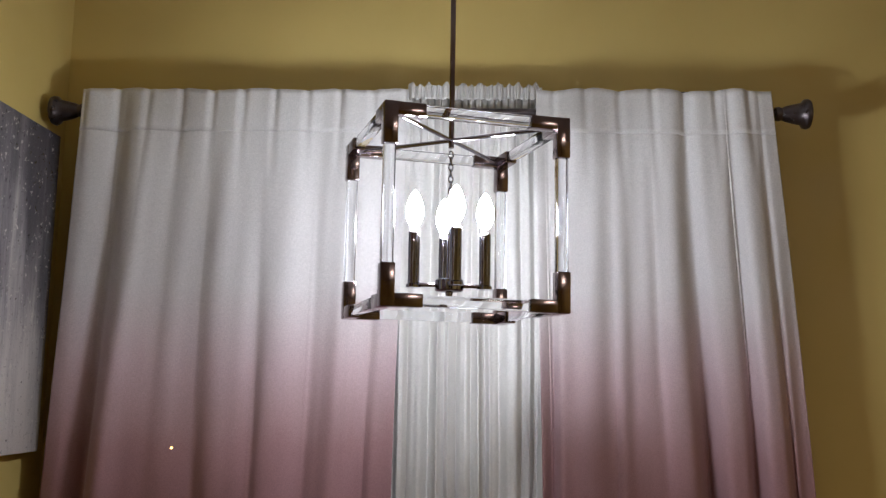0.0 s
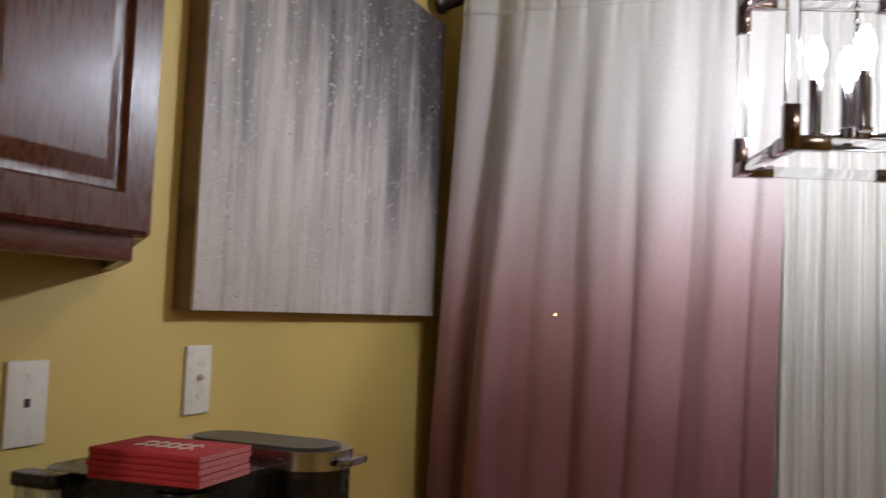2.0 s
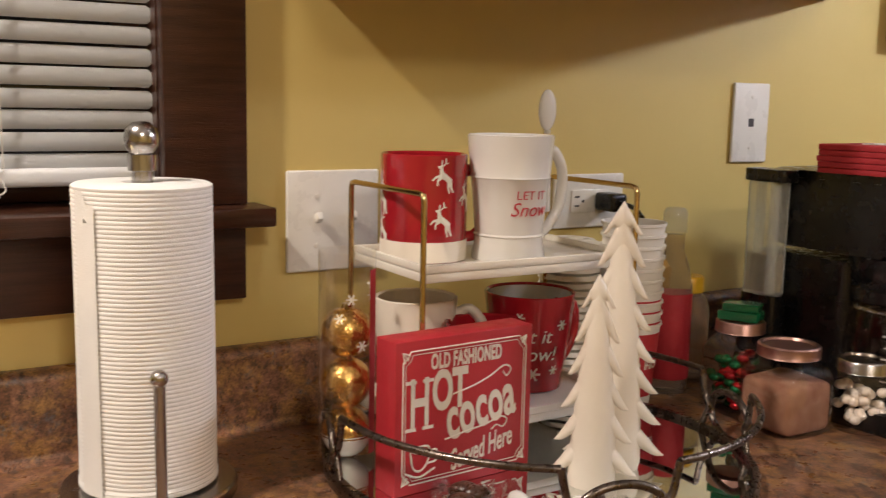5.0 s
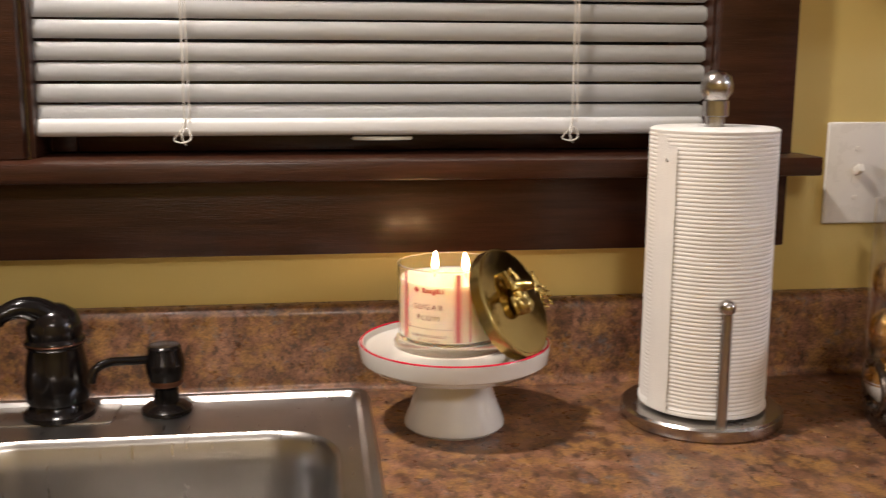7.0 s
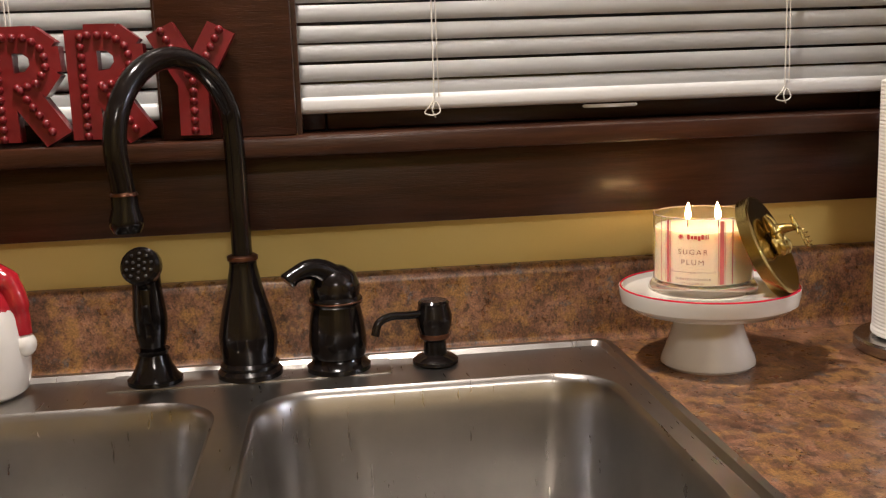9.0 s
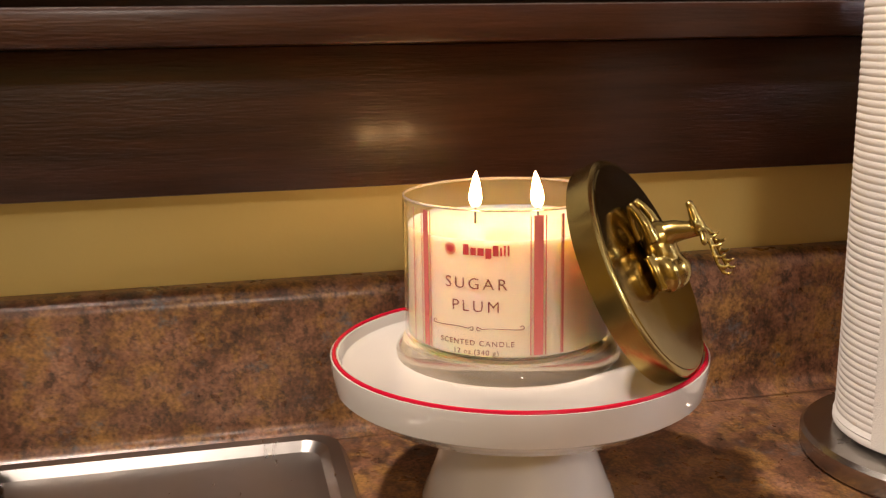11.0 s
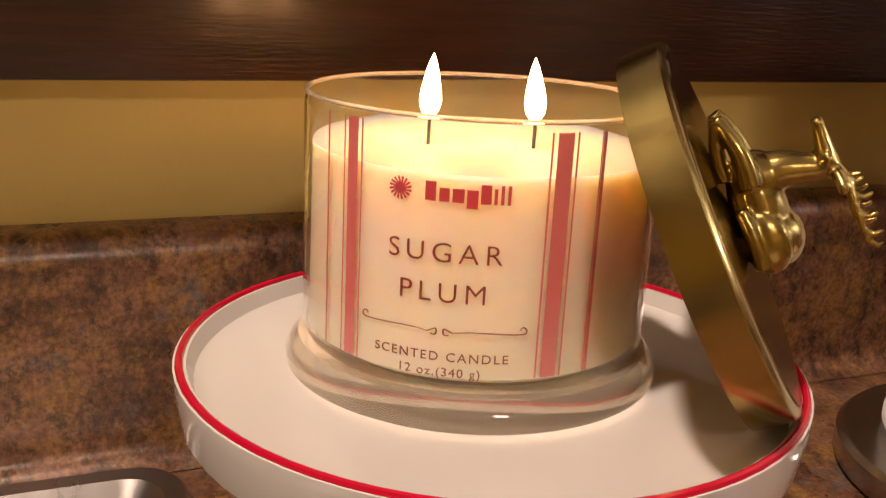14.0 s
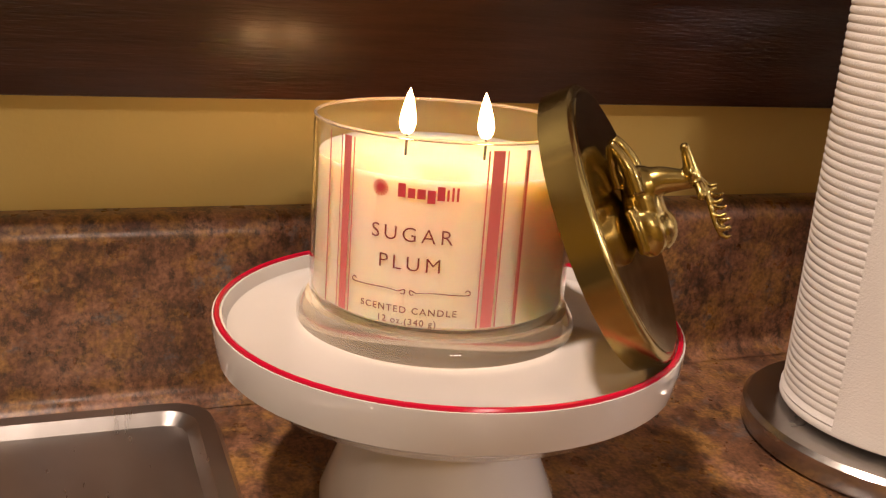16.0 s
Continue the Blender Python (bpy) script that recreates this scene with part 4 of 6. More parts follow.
part("end_panel", box((-1.199, 0.285, 1.487), (CFX - 0.0195, 0.2945, 2.42)), M_CHERRY, wc)
slab_door(0.302, 0.603, 1.518, 2.34, wc, CFX + 0.0205)
slab_door(0.612, 0.929, 1.518, 2.34, wc, CFX + 0.0205)
end_door = slab_door(-0.20, 0.20, 1.518, 2.34, wc, 0.022)
end_door.matrix_basis = pose(-1.0415, 1.097, 0, 0, 0, math.degrees(math.atan2(0.315, 0.342)))
puck = thing("puck_light", (-0.978, 0.412, 1.5215), "white unlit puck light under the wall cabinet", "puck light")
part("housing", lathe([(0.0, 0.0), (0.043, 0.0), (0.045, -0.030), (0.041, -0.037), (0.034, -0.037), (0.031, -0.034), (0.0, -0.034)], 36), M_WHITEPLASTIC, puck)
part("lens", lathe([(0.0308, -0.0342), (0.015, -0.0355), (0.0, -0.036)], 30), M_WHITEPRINT, puck)

# ---------- canvas ----------
art = thing("canvas_painting", (WX + 0.002, 1.987, 1.425), "large grey streaked abstract canvas with glitter flecks", "painting")
part("canvas", box((0.038, -0.564, 0.0), (0.0455, 0.564, 0.84), 0.003), M_ART, art)
part("edge_frame", box((0.0, -0.5635, 0.0005), (0.0378, 0.5635, 0.8395), 0.002), M_ARTSIDE, art, "brown painted canvas edges")


# ---------- wall plates ----------
def wall_plate(name, y0, y1, z0, z1, label, kindname):
    p = thing(name, (WX + 0.0005, (y0 + y1) / 2, (z0 + z1) / 2), label, kindname, group="wall plates")
    hy, hz = (y1 - y0) / 2, (z1 - z0) / 2
    pt = part("plate", box((0, -hy, -hz), (0.0062, hy, hz), 0.0028, 3), M_WHITEPLASTIC, p)
    return pt


def screw(p, y, z):
    part("screw", lathe([(0.0032, 0.006), (0.0028, 0.0072), (0, 0.0074)], 14, m=pose(0, y, z, 0, 90, 0)), M_WHITEPRINT, p)


def toggle(p, y):
    part("toggle_slot", box((0.0058, y - 0.005, -0.0125), (0.0066, y + 0.005, 0.0125), 0.0003, 1), M_WHITEPRINT, p)
    part("toggle", box((0.0, -0.0038, -0.005), (0.0135, 0.0038, 0.005), 0.0016, m=pose(0.006, y, 0.002, 0, -28, 0)), M_WHITEPLASTIC, p)
    screw(p, y, 0.030)
    screw(p, y, -0.030)


pa = wall_plate("jack_plate", 1.052, 1.133, 1.219, 1.345, "white wall plate with a small phone jack", "wall plate")
part("jack", box((0.0055, -0.006, -0.006), (0.0068, 0.006, 0.007), 0.0003, 1), M_DARKGREY, pa, "small dark jack opening")
screw(pa, 0, 0.041)
screw(pa, 0, -0.041)
toggle(wall_plate("light_switch", 1.470, 1.549, 1.232, 1.359, "white single toggle light switch below the painting", "light switch"), 0)
sw = wall_plate("light_switch", 0.300, 0.424, 1.095, 1.220, "white double toggle light switch beside the window", "light switch")
toggle(sw, -0.023)
toggle(sw, 0.023)
po = wall_plate("power_outlet", 0.702, 0.831, 1.129, 1.207, "white sideways outlet with a black plug in it", "power outlet")
part("receptacle", box((0.0058, -0.034, -0.0165), (0.0085, 0.034, 0.0165), 0.001), M_WHITEPLASTIC, po)
for y in (-0.020, 0.020):
    for dy, dz, h in ((-0.004, 0.0065, 0.0012), (-0.004, -0.0065, 0.0012)):
        part("socket_slot", box((0.0083, y + dy - 0.004, dz - h), (0.0089, y + dy + 0.004, dz + h)), M_DARKGREY, po)
    part("socket_slot", lathe([(0.0022, 0.0083), (0.0022, 0.0089), (0, 0.0089)], 10, m=pose(0, y + 0.007, 0, 0, 90, 0) @ pose(0, 0, 0)), M_DARKGREY, po)
plug = thing("power_plug", (WX + 0.0095, 0.787, 1.168), "black plug with a cable running down behind the mugs", "plug")
part("plug_body", box((0.0, -0.014, -0.013), (0.042, 0.014, 0.013), 0.005, 3), M_BLACK, plug)
part("cable", tube(spline([(0.040, 0, 0), (0.075, 0.000, -0.006), (0.105, -0.012, -0.03), (0.095, -0.03, -0.09), (0.055, -0.045, -0.16), (0.05, 0.01, -0.225), (0.06, 0.07, -0.2535)], 8), 0.0035, 10), M_BLACK, plug)


# ---------- curtains ----------
def cloth(name, xl, xr, y, z0, z1, folds, amp, seed, parent, material, nx=240, nz=60, outer=0, pinch=0.010, valleys=(), lead=0.0):
    """Hanging cloth; outer: the side (-1, 1) at which its folds are deepest."""
    rnd = random.Random(seed)
    ph = [rnd.uniform(0, 6.28) for _ in range(8)]
    bm = bmesh.new()
    rows = []
    for j in range(nz + 1):
        z = z1 + (z0 - z1) * j / nz
        w = (2.386 - z) / 2.35
        a, b = xl(z), xr(z)
        row = []
        for i in range(nx + 1):
            u = i / nx
            uu = u + 0.022 * math.sin(2 * math.pi * u * 1.7 + ph[0] + 0.7 * w) + 0.012 * math.sin(2 * math.pi * u * 4.1 + ph[1] - 1.1 * w)
            s = math.sin(2 * math.pi * folds * uu + ph[2])
            s2 = math.sin(2 * math.pi * folds * 2.31 * uu + ph[3] + 1.2 * w)
            s3 = math.sin(2 * math.pi * folds * 0.43 * uu + ph[4] + 0.8 * w)
            s4 = math.sin(2 * math.pi * folds * 4.7 * uu + ph[7] + 1.1 * w)
            d = u if outer < 0 else 1 - u
            deep = 1.0 + (1.5 * math.exp(-(d / 0.16) ** 2) if outer else 0.0)
            k = amp * (0.42 + 0.58 * min(1.0, w * 3.0)) * (0.30 if valleys else 1.0)
            dip = lead * math.exp(-((u if outer < 0 else 1 - u) / 0.07) ** 2) * min(1.0, w * 1.6) + 1.5 * sum(depth * math.exp(-((u - at - 0.012 * math.sin(5 * w + 9 * at)) / (width if u < at else width * 0.6)) ** 2) for at, depth, width in valleys) * (0.12 + 0.88 * min(1.0, w * 2.2))
            row.append((a + (b - a) * u + 0.003 * math.sin(9 * w + ph[5] + 8 * u), y + dip + k * (s * deep + 0.30 * s2 * (0.4 + w) + 0.6 * s3 + 0.02 * s4) + 0.0012 * math.sin(60 * u + 14 * w + ph[6]) + (pinch * max(0.0, math.cos(2 * math.pi * folds * 2.2 * u + ph[3])) ** 3 * max(0.0, 1 - w / 0.11)), z + 0.003 * math.sin(2 * math.pi * folds * uu + ph[1]) * (1 if z > 2.36 else 0) + (0.007 * math.sin(71 * u + ph[3]) * math.sin(23 * u + ph[4]) if name == "ruffle" and j == 0 else 0)))
        rows.append(row)
    loft(rows, bm, False)
    ob = part(name, bm, material, parent)
    so = ob.modifiers.new("thickness", "SOLIDIFY")
    so.thickness = 0.0012
    return ob


def edge(x_top, x_low):
    """Straight side of a panel, from its top to 1.33 m and on."""
    return lambda z: x_top + (x_low - x_top) * (2.385 - z) / 1.055


CY = 2.50
# where the cloth falls back between its folds: share of the width, depth, half width
LEFT_FOLDS = ((0.11, 0.026, 0.040), (0.20, -0.028, 0.050), (0.42, 0.030, 0.070), (0.58, 0.008, 0.030), (0.73, 0.018, 0.045), (0.92, 0.016, 0.030))
RIGHT_FOLDS = ((0.04, 0.030, 0.030), (0.29, 0.018, 0.045), (0.47, 0.006, 0.025), (0.63, 0.052, 0.055), (0.80, 0.034, 0.030), (0.93, 0.012, 0.020))
pl = thing("window_curtain", (0, 0, 0), "white to mauve ombre linen curtain panel hanging from the rod", "curtain", group="ombre curtains")
le, re_ = edge(-1.075, -1.125), edge(-0.205, -0.222)
cloth("drape", le, re_, CY, 0.04, 2.384, 4.6, 0.025, 5, pl, M_OMBRE, outer=-1, valleys=LEFT_FOLDS, lead=0.065)
cloth("header", le, re_, CY - 0.0022, 2.270, 2.386, 4.6, 0.025, 5, pl, M_OMBRE, 240, 8, outer=-1, valleys=LEFT_FOLDS, lead=0.065)
pr = thing("window_curtain", (0, 0, 0), "white to mauve ombre linen curtain panel with deep side folds", "curtain", group="ombre curtains")
le, re_ = edge(0.135, 0.150), edge(0.749, 0.830)
cloth("drape", le, re_, CY, 0.04, 2.386, 3.3, 0.025, 11, pr, M_OMBRE, outer=1, valleys=RIGHT_FOLDS)
cloth("header", le, re_, CY - 0.0022, 2.270, 2.388, 3.3, 0.025, 11, pr, M_OMBRE, 240, 8, outer=1, valleys=RIGHT_FOLDS)
sh = thing("sheer_curtain", (0, 0, 0), "gathered white linen curtain between the ombre panels", "curtain")
cloth("drape", edge(-0.26, -0.25), edge(0.19, 0.19), 2.560, 0.04, 2.385, 11, 0.016, 21, sh, M_SHEER, 280, 40)
cloth("ruffle", edge(-0.21, -0.21), edge(0.15, 0.15), 2.548, 2.375, 2.415, 19, 0.017, 22, sh, M_SHEER, 300, 6)

rod = thing("curtain_rod", (0, 0, 0), "dark pewter double curtain rod with bell finials", "curtain rod")
part("rod", tube([(-1.10, 2.532, 2.333), (0.78, 2.532, 2.336)], 0.0095, 16), M_ROD, rod)
part("rod", tube([(-1.09, 2.590, 2.403), (0.77, 2.590, 2.403)], 0.008, 16), M_ROD, rod)
for x, sg in ((-1.095, -1), (0.775, 1)):
    m = pose(x, 2.532, 2.333, 0, 90 * sg, 0)
    part("finial", lathe([(0, -0.01), (0.014, -0.01), (0.016, -0.003), (0.013, 0.004), (0.017, 0.012), (0.021, 0.028), (0.024, 0.044), (0.031, 0.050), (0.033, 0.056), (0.031, 0.062), (0.020, 0.066), (0, 0.067)], 32, m=m @ Matrix.Scale(1.22, 4)), M_ROD, rod)
    bx = x + 0.02 * (-sg)
    br = tube(spline([(bx, 2.532, 2.333), (bx, 2.59, 2.36), (bx, 2.64, 2.37), (bx, WY - 0.006, 2.37)], 4), 0.006, 10)
    part("bracket", lathe([(0.0, 0.0), (0.026, 0.0), (0.026, 0.005), (0, 0.006)], 20, br, pose(bx, WY - 0.0005, 2.37, 90, 0, 0)), M_ROD, rod)
# glowing ball added at the cloth for a distant outdoor light showing through
spark = thing("far_light_spot", (-0.775, 2.466, 1.445), "tiny warm glowing spot on the mauve curtain for a far outside light", "light bulb")
part("bulb", ball((0, 0, 0), 0.0034, None, 10), M_SPARK, spark)


# ---------- chandelier ----------
def chandelier():
    c = thing("chandelier", (-0.068, 1.945, 1.745), "clear acrylic cube chandelier with gunmetal corners and four lit bulbs", "chandelier", 19)
    s, H, w = 0.180, 0.372, 0.0105
    for sx in (-1, 1):
        for sy in (-1, 1):
            x, y = sx * (s - w), sy * (s - w)
            b = part("acrylic_bar", box((x - w, y - w, 0.024), (x + w, y + w, H - 0.024), 0.002), M_ACRYLIC, c)
            b.visible_shadow = False
            for z, sz in ((0.0, 1), (H, -1)):
                cb = bmesh.new()
                t, L = w + 0.0018, 0.066
                cz = z + sz * w
                box((min(x - sx * -t, x - sx * L), y - t, cz - t) if sx < 0 else (x - L, y - t, cz - t), (max(x + t, x + L) if sx < 0 else x + t, y + t, cz + t), 0.0015, bm=cb)
                box((x - t - 0.0004, min(y, y - sy * L) if sy > 0 else y - t, cz - t - 0.0004), (x + t + 0.0004, y + t if sy > 0 else y + L, cz + t + 0.0004), 0.0015, bm=cb)
                z0, z1 = (cz - t, cz + L) if sz > 0 else (cz - L, cz + t)
                box((x - t - 0.0008, y - t - 0.0008, z0), (x + t + 0.0008, y + t + 0.0008, z1), 0.0015, bm=cb)
                part("corner_cap", cb, M_GUNMETAL, c, "polished gunmetal corner")
    for z in (w, H - w):
        for sg in (-1, 1):
            e = s - 2 * w - 0.002
            for lo, hi in (((-e, sg * (s - w) - w, z - w), (e, sg * (s - w) + w, z + w)), ((sg * (s - w) - w, -e, z - w), (sg * (s - w) + w, e, z + w))):
                b = part("acrylic_bar", box(lo, hi, 0.002), M_ACRYLIC, c)
                b.visible_shadow = False
    for a in (45, 135):
        d = Vector((math.cos(radians(a)), math.sin(radians(a)), 0)) * (s - w) * 1.41
        part("cross_bar", tube([-d + Vector((0, 0, H - 0.014)), d + Vector((0, 0, H - 0.014 - (0.0008 if a > 90 else 0)))], 0.0042, 12), M_CHROME, c)
    part("stem", tube([(0, 0, H - 0.03), (0, 0, TOP - 1.745 - 0.02)], 0.0055, 16), M_GUNMETAL, c)
    part("canopy", lathe([(0, TOP - 1.7455), (0.06, TOP - 1.7455), (0.06, TOP - 1.763), (0.02, TOP - 1.768), (0, TOP - 1.768)], 36), M_GUNMETAL, c)
    ch = bmesh.new()
    for k in range(9):
        m = pose(0, 0, H - 0.045 - k * 0.0125, 90, 0, 90 * (k % 2))
        tube([m @ Vector((0.0045 * math.cos(q), 0.0085 * math.sin(q), 0)) for q in [2 * math.pi * i / 14 for i in range(14)]], 0.0014, 6, ch, True)
    part("chain", ch, M_CHROME, c)
    part("hub_stem", tube([(0, 0, 0.075), (0, 0, H - 0.148)], 0.005, 14), M_CHROME, c)
    part("hub", lathe([(0, 0.036), (0.006, 0.036), (0.008, 0.046), (0.026, 0.048), (0.029, 0.051), (0.029, 0.070), (0.026, 0.073), (0, 0.075)], 36), M_CHROME, c)
    for k in range(4):
        a = radians(-8 + 90 * k)
        d = Vector((math.cos(a), math.sin(a), 0))
        o = d * 0.072
        am = part("arm", tube([d * 0.025 + Vector((0, 0, 0.060)), o + Vector((0, 0, 0.060))], 0.0042, 12), M_GUNMETAL, c)
        part("sleeve", lathe([(0, 0.054), (0.015, 0.054), (0.0155, 0.060), (0.0118, 0.062), (0.0118, 0.165), (0.0100, 0.167), (0, 0.167)], 28, m=Matrix.Translation(o)), M_CHROME, am)
        part("socket", lathe([(0.0082, 0.1672), (0.0082, 0.176), (0.006, 0.178)], 20, m=Matrix.Translation(o)), M_WHITEPRINT, am)
        part("bulb", lathe([(0.0065, 0.1765), (0.011, 0.182), (0.0165, 0.196), (0.0178, 0.207), (0.0158, 0.222), (0.010, 0.238), (0.004, 0.248), (0, 0.251)], 24, m=Matrix.Translation(o)), M_BULB, am, "lit flame-shaped bulb")
    return c


chandelier()


# ---------- red marquee letters on the sill ----------
def marquee(ch, y, strokes, label):
    t = thing("marquee_letter", (-1.157, y - 0.009, 1.1835), label, "letter", group="red marquee letters")
    bm, dots = bmesh.new(), bmesh.new()
    hw = 0.0165
    for k, st in enumerate(strokes):
        p = [Vector(q) for q in st]
        for a, b in zip(p, p[1:]):
            d = (b - a).normalized()
            n = Vector((-d.y, d.x))
            k2 = len(bm.faces) * 0.00001
            vs = [a + n * hw - d * 0.004, a - n * hw - d * 0.004, b - n * hw + d * 0.004, b + n * hw + d * 0.004]
            f1 = [bm.verts.new((-0.012, v.x, min(max(v.y, 0.0), 0.132))) for v in vs]
            f2 = [bm.verts.new((0.010 + k2, v.x, min(max(v.y, 0.0), 0.132))) for v in vs]
            bm.faces.new(f1)
            bm.faces.new(f2[::-1])
            for i in range(4):
                bm.faces.new((f1[i], f1[(i + 1) % 4], f2[(i + 1) % 4], f2[i]))
        pts, acc = [], 0.0
        for a, b in zip(p, p[1:]):
            L = (b - a).length
            while acc <= L:
                pts.append(a + (b - a) * (acc / L))
                acc += 0.0108
            acc -= L
        for q in pts:
            ball((0.0112, q.x, min(max(q.y, 0.008), 0.124)), 0.0047, dots, 10)
    part("face", bm, M_REDMETAL, t)
    part("studs", dots, M_REDMETAL, t, "rows of small round red studs")


R_STROKES = [[(-0.026, 0.010), (-0.026, 0.122)], [(-0.018, 0.120), (0.008, 0.119), (0.024, 0.105), (0.025, 0.085), (0.012, 0.068), (-0.015, 0.064)], [(-0.004, 0.062), (0.030, 0.010)]]
marquee("Y", -0.737, [[(-0.028, 0.122), (0.002, 0.068)], [(0.036, 0.122), (0.004, 0.066)], [(0.003, 0.066), (0.002, 0.010)]], "red metal letter Y with round studs on the sill")
marquee("R", -0.826, R_STROKES, "red metal letter R with round studs on the sill")
marquee("R", -0.916, R_STROKES, "red metal letter R with round studs on the sill")
marquee("E", -1.004, [[(-0.026, 0.010), (-0.026, 0.122)], [(-0.020, 0.121), (0.026, 0.121)], [(-0.020, 0.066), (0.020, 0.066)], [(-0.020, 0.011), (0.026, 0.011)]], "red metal letter E with round studs on the sill")

# ceramic figure at the end of the sink
fg = thing("ceramic_figurine", (-1.105, -0.985, DK), "white and red glazed ceramic holiday figurine by the sink", "figurine")
b = lathe([(0, 0), (0.034, 0.0), (0.042, 0.006), (0.047, 0.025), (0.048, 0.06), (0.045, 0.09), (0.038, 0.11), (0, 0.12)], 36)
ball((0.006, 0.044, 0.058), 0.0145, b, 18)
part("body", b, M_CERAMIC, fg, "white glazed rounded body")
hat = lathe([(0, 0.150), (0.012, 0.146), (0.030, 0.128), (0.041, 0.104), (0.042, 0.098), (0, 0.098)], 32)
tube(spline([(0.0, 0.018, 0.135), (0.004, 0.036, 0.122), (0.006, 0.043, 0.095), (0.006, 0.044, 0.070)], 6), [0.016] * 6 + [0.013] * 6 + [0.011] * 7, 16, hat)
part("cap", hat, M_REDGLAZE, fg, "red glazed drooping cap")

# ---------- round tray and what stands on it ----------
TC, TRR = (-0.930, 0.490), 0.232
tray = thing("round_tray", (*TC, CT), "round aged nickel tray with a mirror floor and looped rail", "tray")
part("tray_floor", lathe([(0, 0.004), (TRR - 0.004, 0.004), (TRR - 0.004, 0.010), (0, 0.010)], 72), M_MIRROR, tray, "mirrored floor")


def arc(r, a0, a1, z, n=40):
    return [(r * math.cos(radians(a0 + (a1 - a0) * i / n)), r * math.sin(radians(a0 + (a1 - a0) * i / n)), z) for i in range(n + 1)]


part("lower_band", lathe([(TRR - 0.003, 0.0), (TRR + 0.005, 0.001), (TRR + 0.006, 0.012), (TRR + 0.003, 0.0165), (TRR - 0.003, 0.0165), (TRR - 0.003, 0.0)], 96), M_TRAY, tray)
for a in (-18, 72, 162, 252):
    rail = arc(TRR + 0.001, a + 14, a + 76, 0.082)
    pts = rail
    part("rail", tube(pts, 0.0038, 10), M_TRAY, tray)
    q = Matrix.Rotation(radians(a), 4, "Z") @ Matrix.Translation((TRR + 0.001, 0, 0.040)) @ Matrix.Rotation(radians(90), 4, "Z") @ Matrix.Rotation(radians(90), 4, "X")
    ring = [q @ Vector((0.043 * math.cos(t), 0.027 * math.sin(t), 0)) for t in [2 * math.pi * i / 28 for i in range(28)]]
    part("loop", tube(ring, 0.0042, 10, closed=True), M_TRAY, tray)
    for sg in (-1, 1):
        cur = [Matrix.Rotation(radians(a + sg * da), 4, "Z") @ Vector((TRR + 0.001, 0, z)) for da, z in ((14, 0.082), (13.2, 0.066), (12.0, 0.050), (10.2, 0.040), (11.5, 0.028), (13.0, 0.014))]
        part("scroll", tube(spline(cur, 4), 0.0038, 10), M_TRAY, tray)
TZ = CT + 0.0102

# two-tier shelf rack
rack = thing("tier_shelf", (-1.018, 0.482, TZ), "two-tier white shelf with gold wire sides holding mugs", "shelf")
for z in (0.034, 0.202):
    part("shelf_board", box((-0.083, -0.137, z), (0.083, 0.137, z + 0.010), 0.002), M_WHITEWOOD, rack)
    for lo, hi in (((-0.083, -0.137, z + 0.0101), (-0.077, 0.137, z + 0.018)), ((0.077, -0.137, z + 0.0101), (0.083, 0.137, z + 0.018)), ((-0.077, -0.137, z + 0.0101), (0.077, -0.131, z + 0.018)), ((-0.077, 0.131, z + 0.0101), (0.077, 0.137, z + 0.018))):
        part("shelf_lip", box(lo, hi, 0.001), M_WHITEWOOD, rack)
for y in (-0.1405, 0.1405):
    part("wire_side", tube([(0.0835, y, 0.0), (0.0835, y, 0.15), (0.0835, y, 0.286), (0.081, y, 0.292), (0.074, y, 0.2935), (-0.074, y, 0.2935), (-0.081, y, 0.292), (-0.0835, y, 0.286), (-0.0835, y, 0.15), (-0.0835, y, 0.0)], 0.0032, 10), M_BRASS, rack, "gold wire frame")


def mug(loc, prof_out, h, material, label, handle_az=None, inner=None, group="mugs", foot=None):
    t = thing("mug", loc, label, "mug", group=group)
    top_r = prof_out[-1][0]
    prof = [(0, 0.0)] + prof_out + [(top_r - 0.0015, h + 0.001), (top_r - 0.004, h - 0.001)]
    prof += [(max(r - 0.0045, 0.004), z) for r, z in reversed(prof_out[1:-1])] + [(0.0, 0.008)]
    part("cup", lathe(prof, 56), material, t)
    if inner:
        part("lining", lathe([(0, 0.0085), (prof_out[1][0] - 0.0052, 0.012), (top_r - 0.0048, h - 0.002)], 48), inner, t)
    if handle_az is not None:
        d = Vector((math.cos(radians(handle_az)), math.sin(radians(handle_az)), 0))
        r0 = prof_out[len(prof_out) // 2][0] - 0.002
        pts = spline([d * r0 + Vector((0, 0, h * 0.82)), d * (r0 + 0.020) + Vector((0, 0, h * 0.88)), d * (r0 + 0.036) + Vector((0, 0, h * 0.70)), d * (r0 + 0.033) + Vector((0, 0, h * 0.42)), d * (r0 + 0.014) + Vector((0, 0, h * 0.22)), d * (r0 - 0.001) + Vector((0, 0, h * 0.2))], 6)
        part("handle", tube(pts, 0.0062, 14), material, t)
    return t


SHZ = TZ + 0.202 + 0.0102
red = mug((-1.032, 0.397, SHZ), [(0.0465, 0.0), (0.048, 0.002), (0.048, 0.05), (0.048, 0.116)], 0.116, M_REDGLAZE, "red glazed mug with white deer on the upper shelf", 75)
part("base_band", lathe([(0.0484, 0.0008), (0.0486, 0.003), (0.0486, 0.022), (0.0481, 0.023)], 56), M_MATTECER, red, "unglazed cream base band")


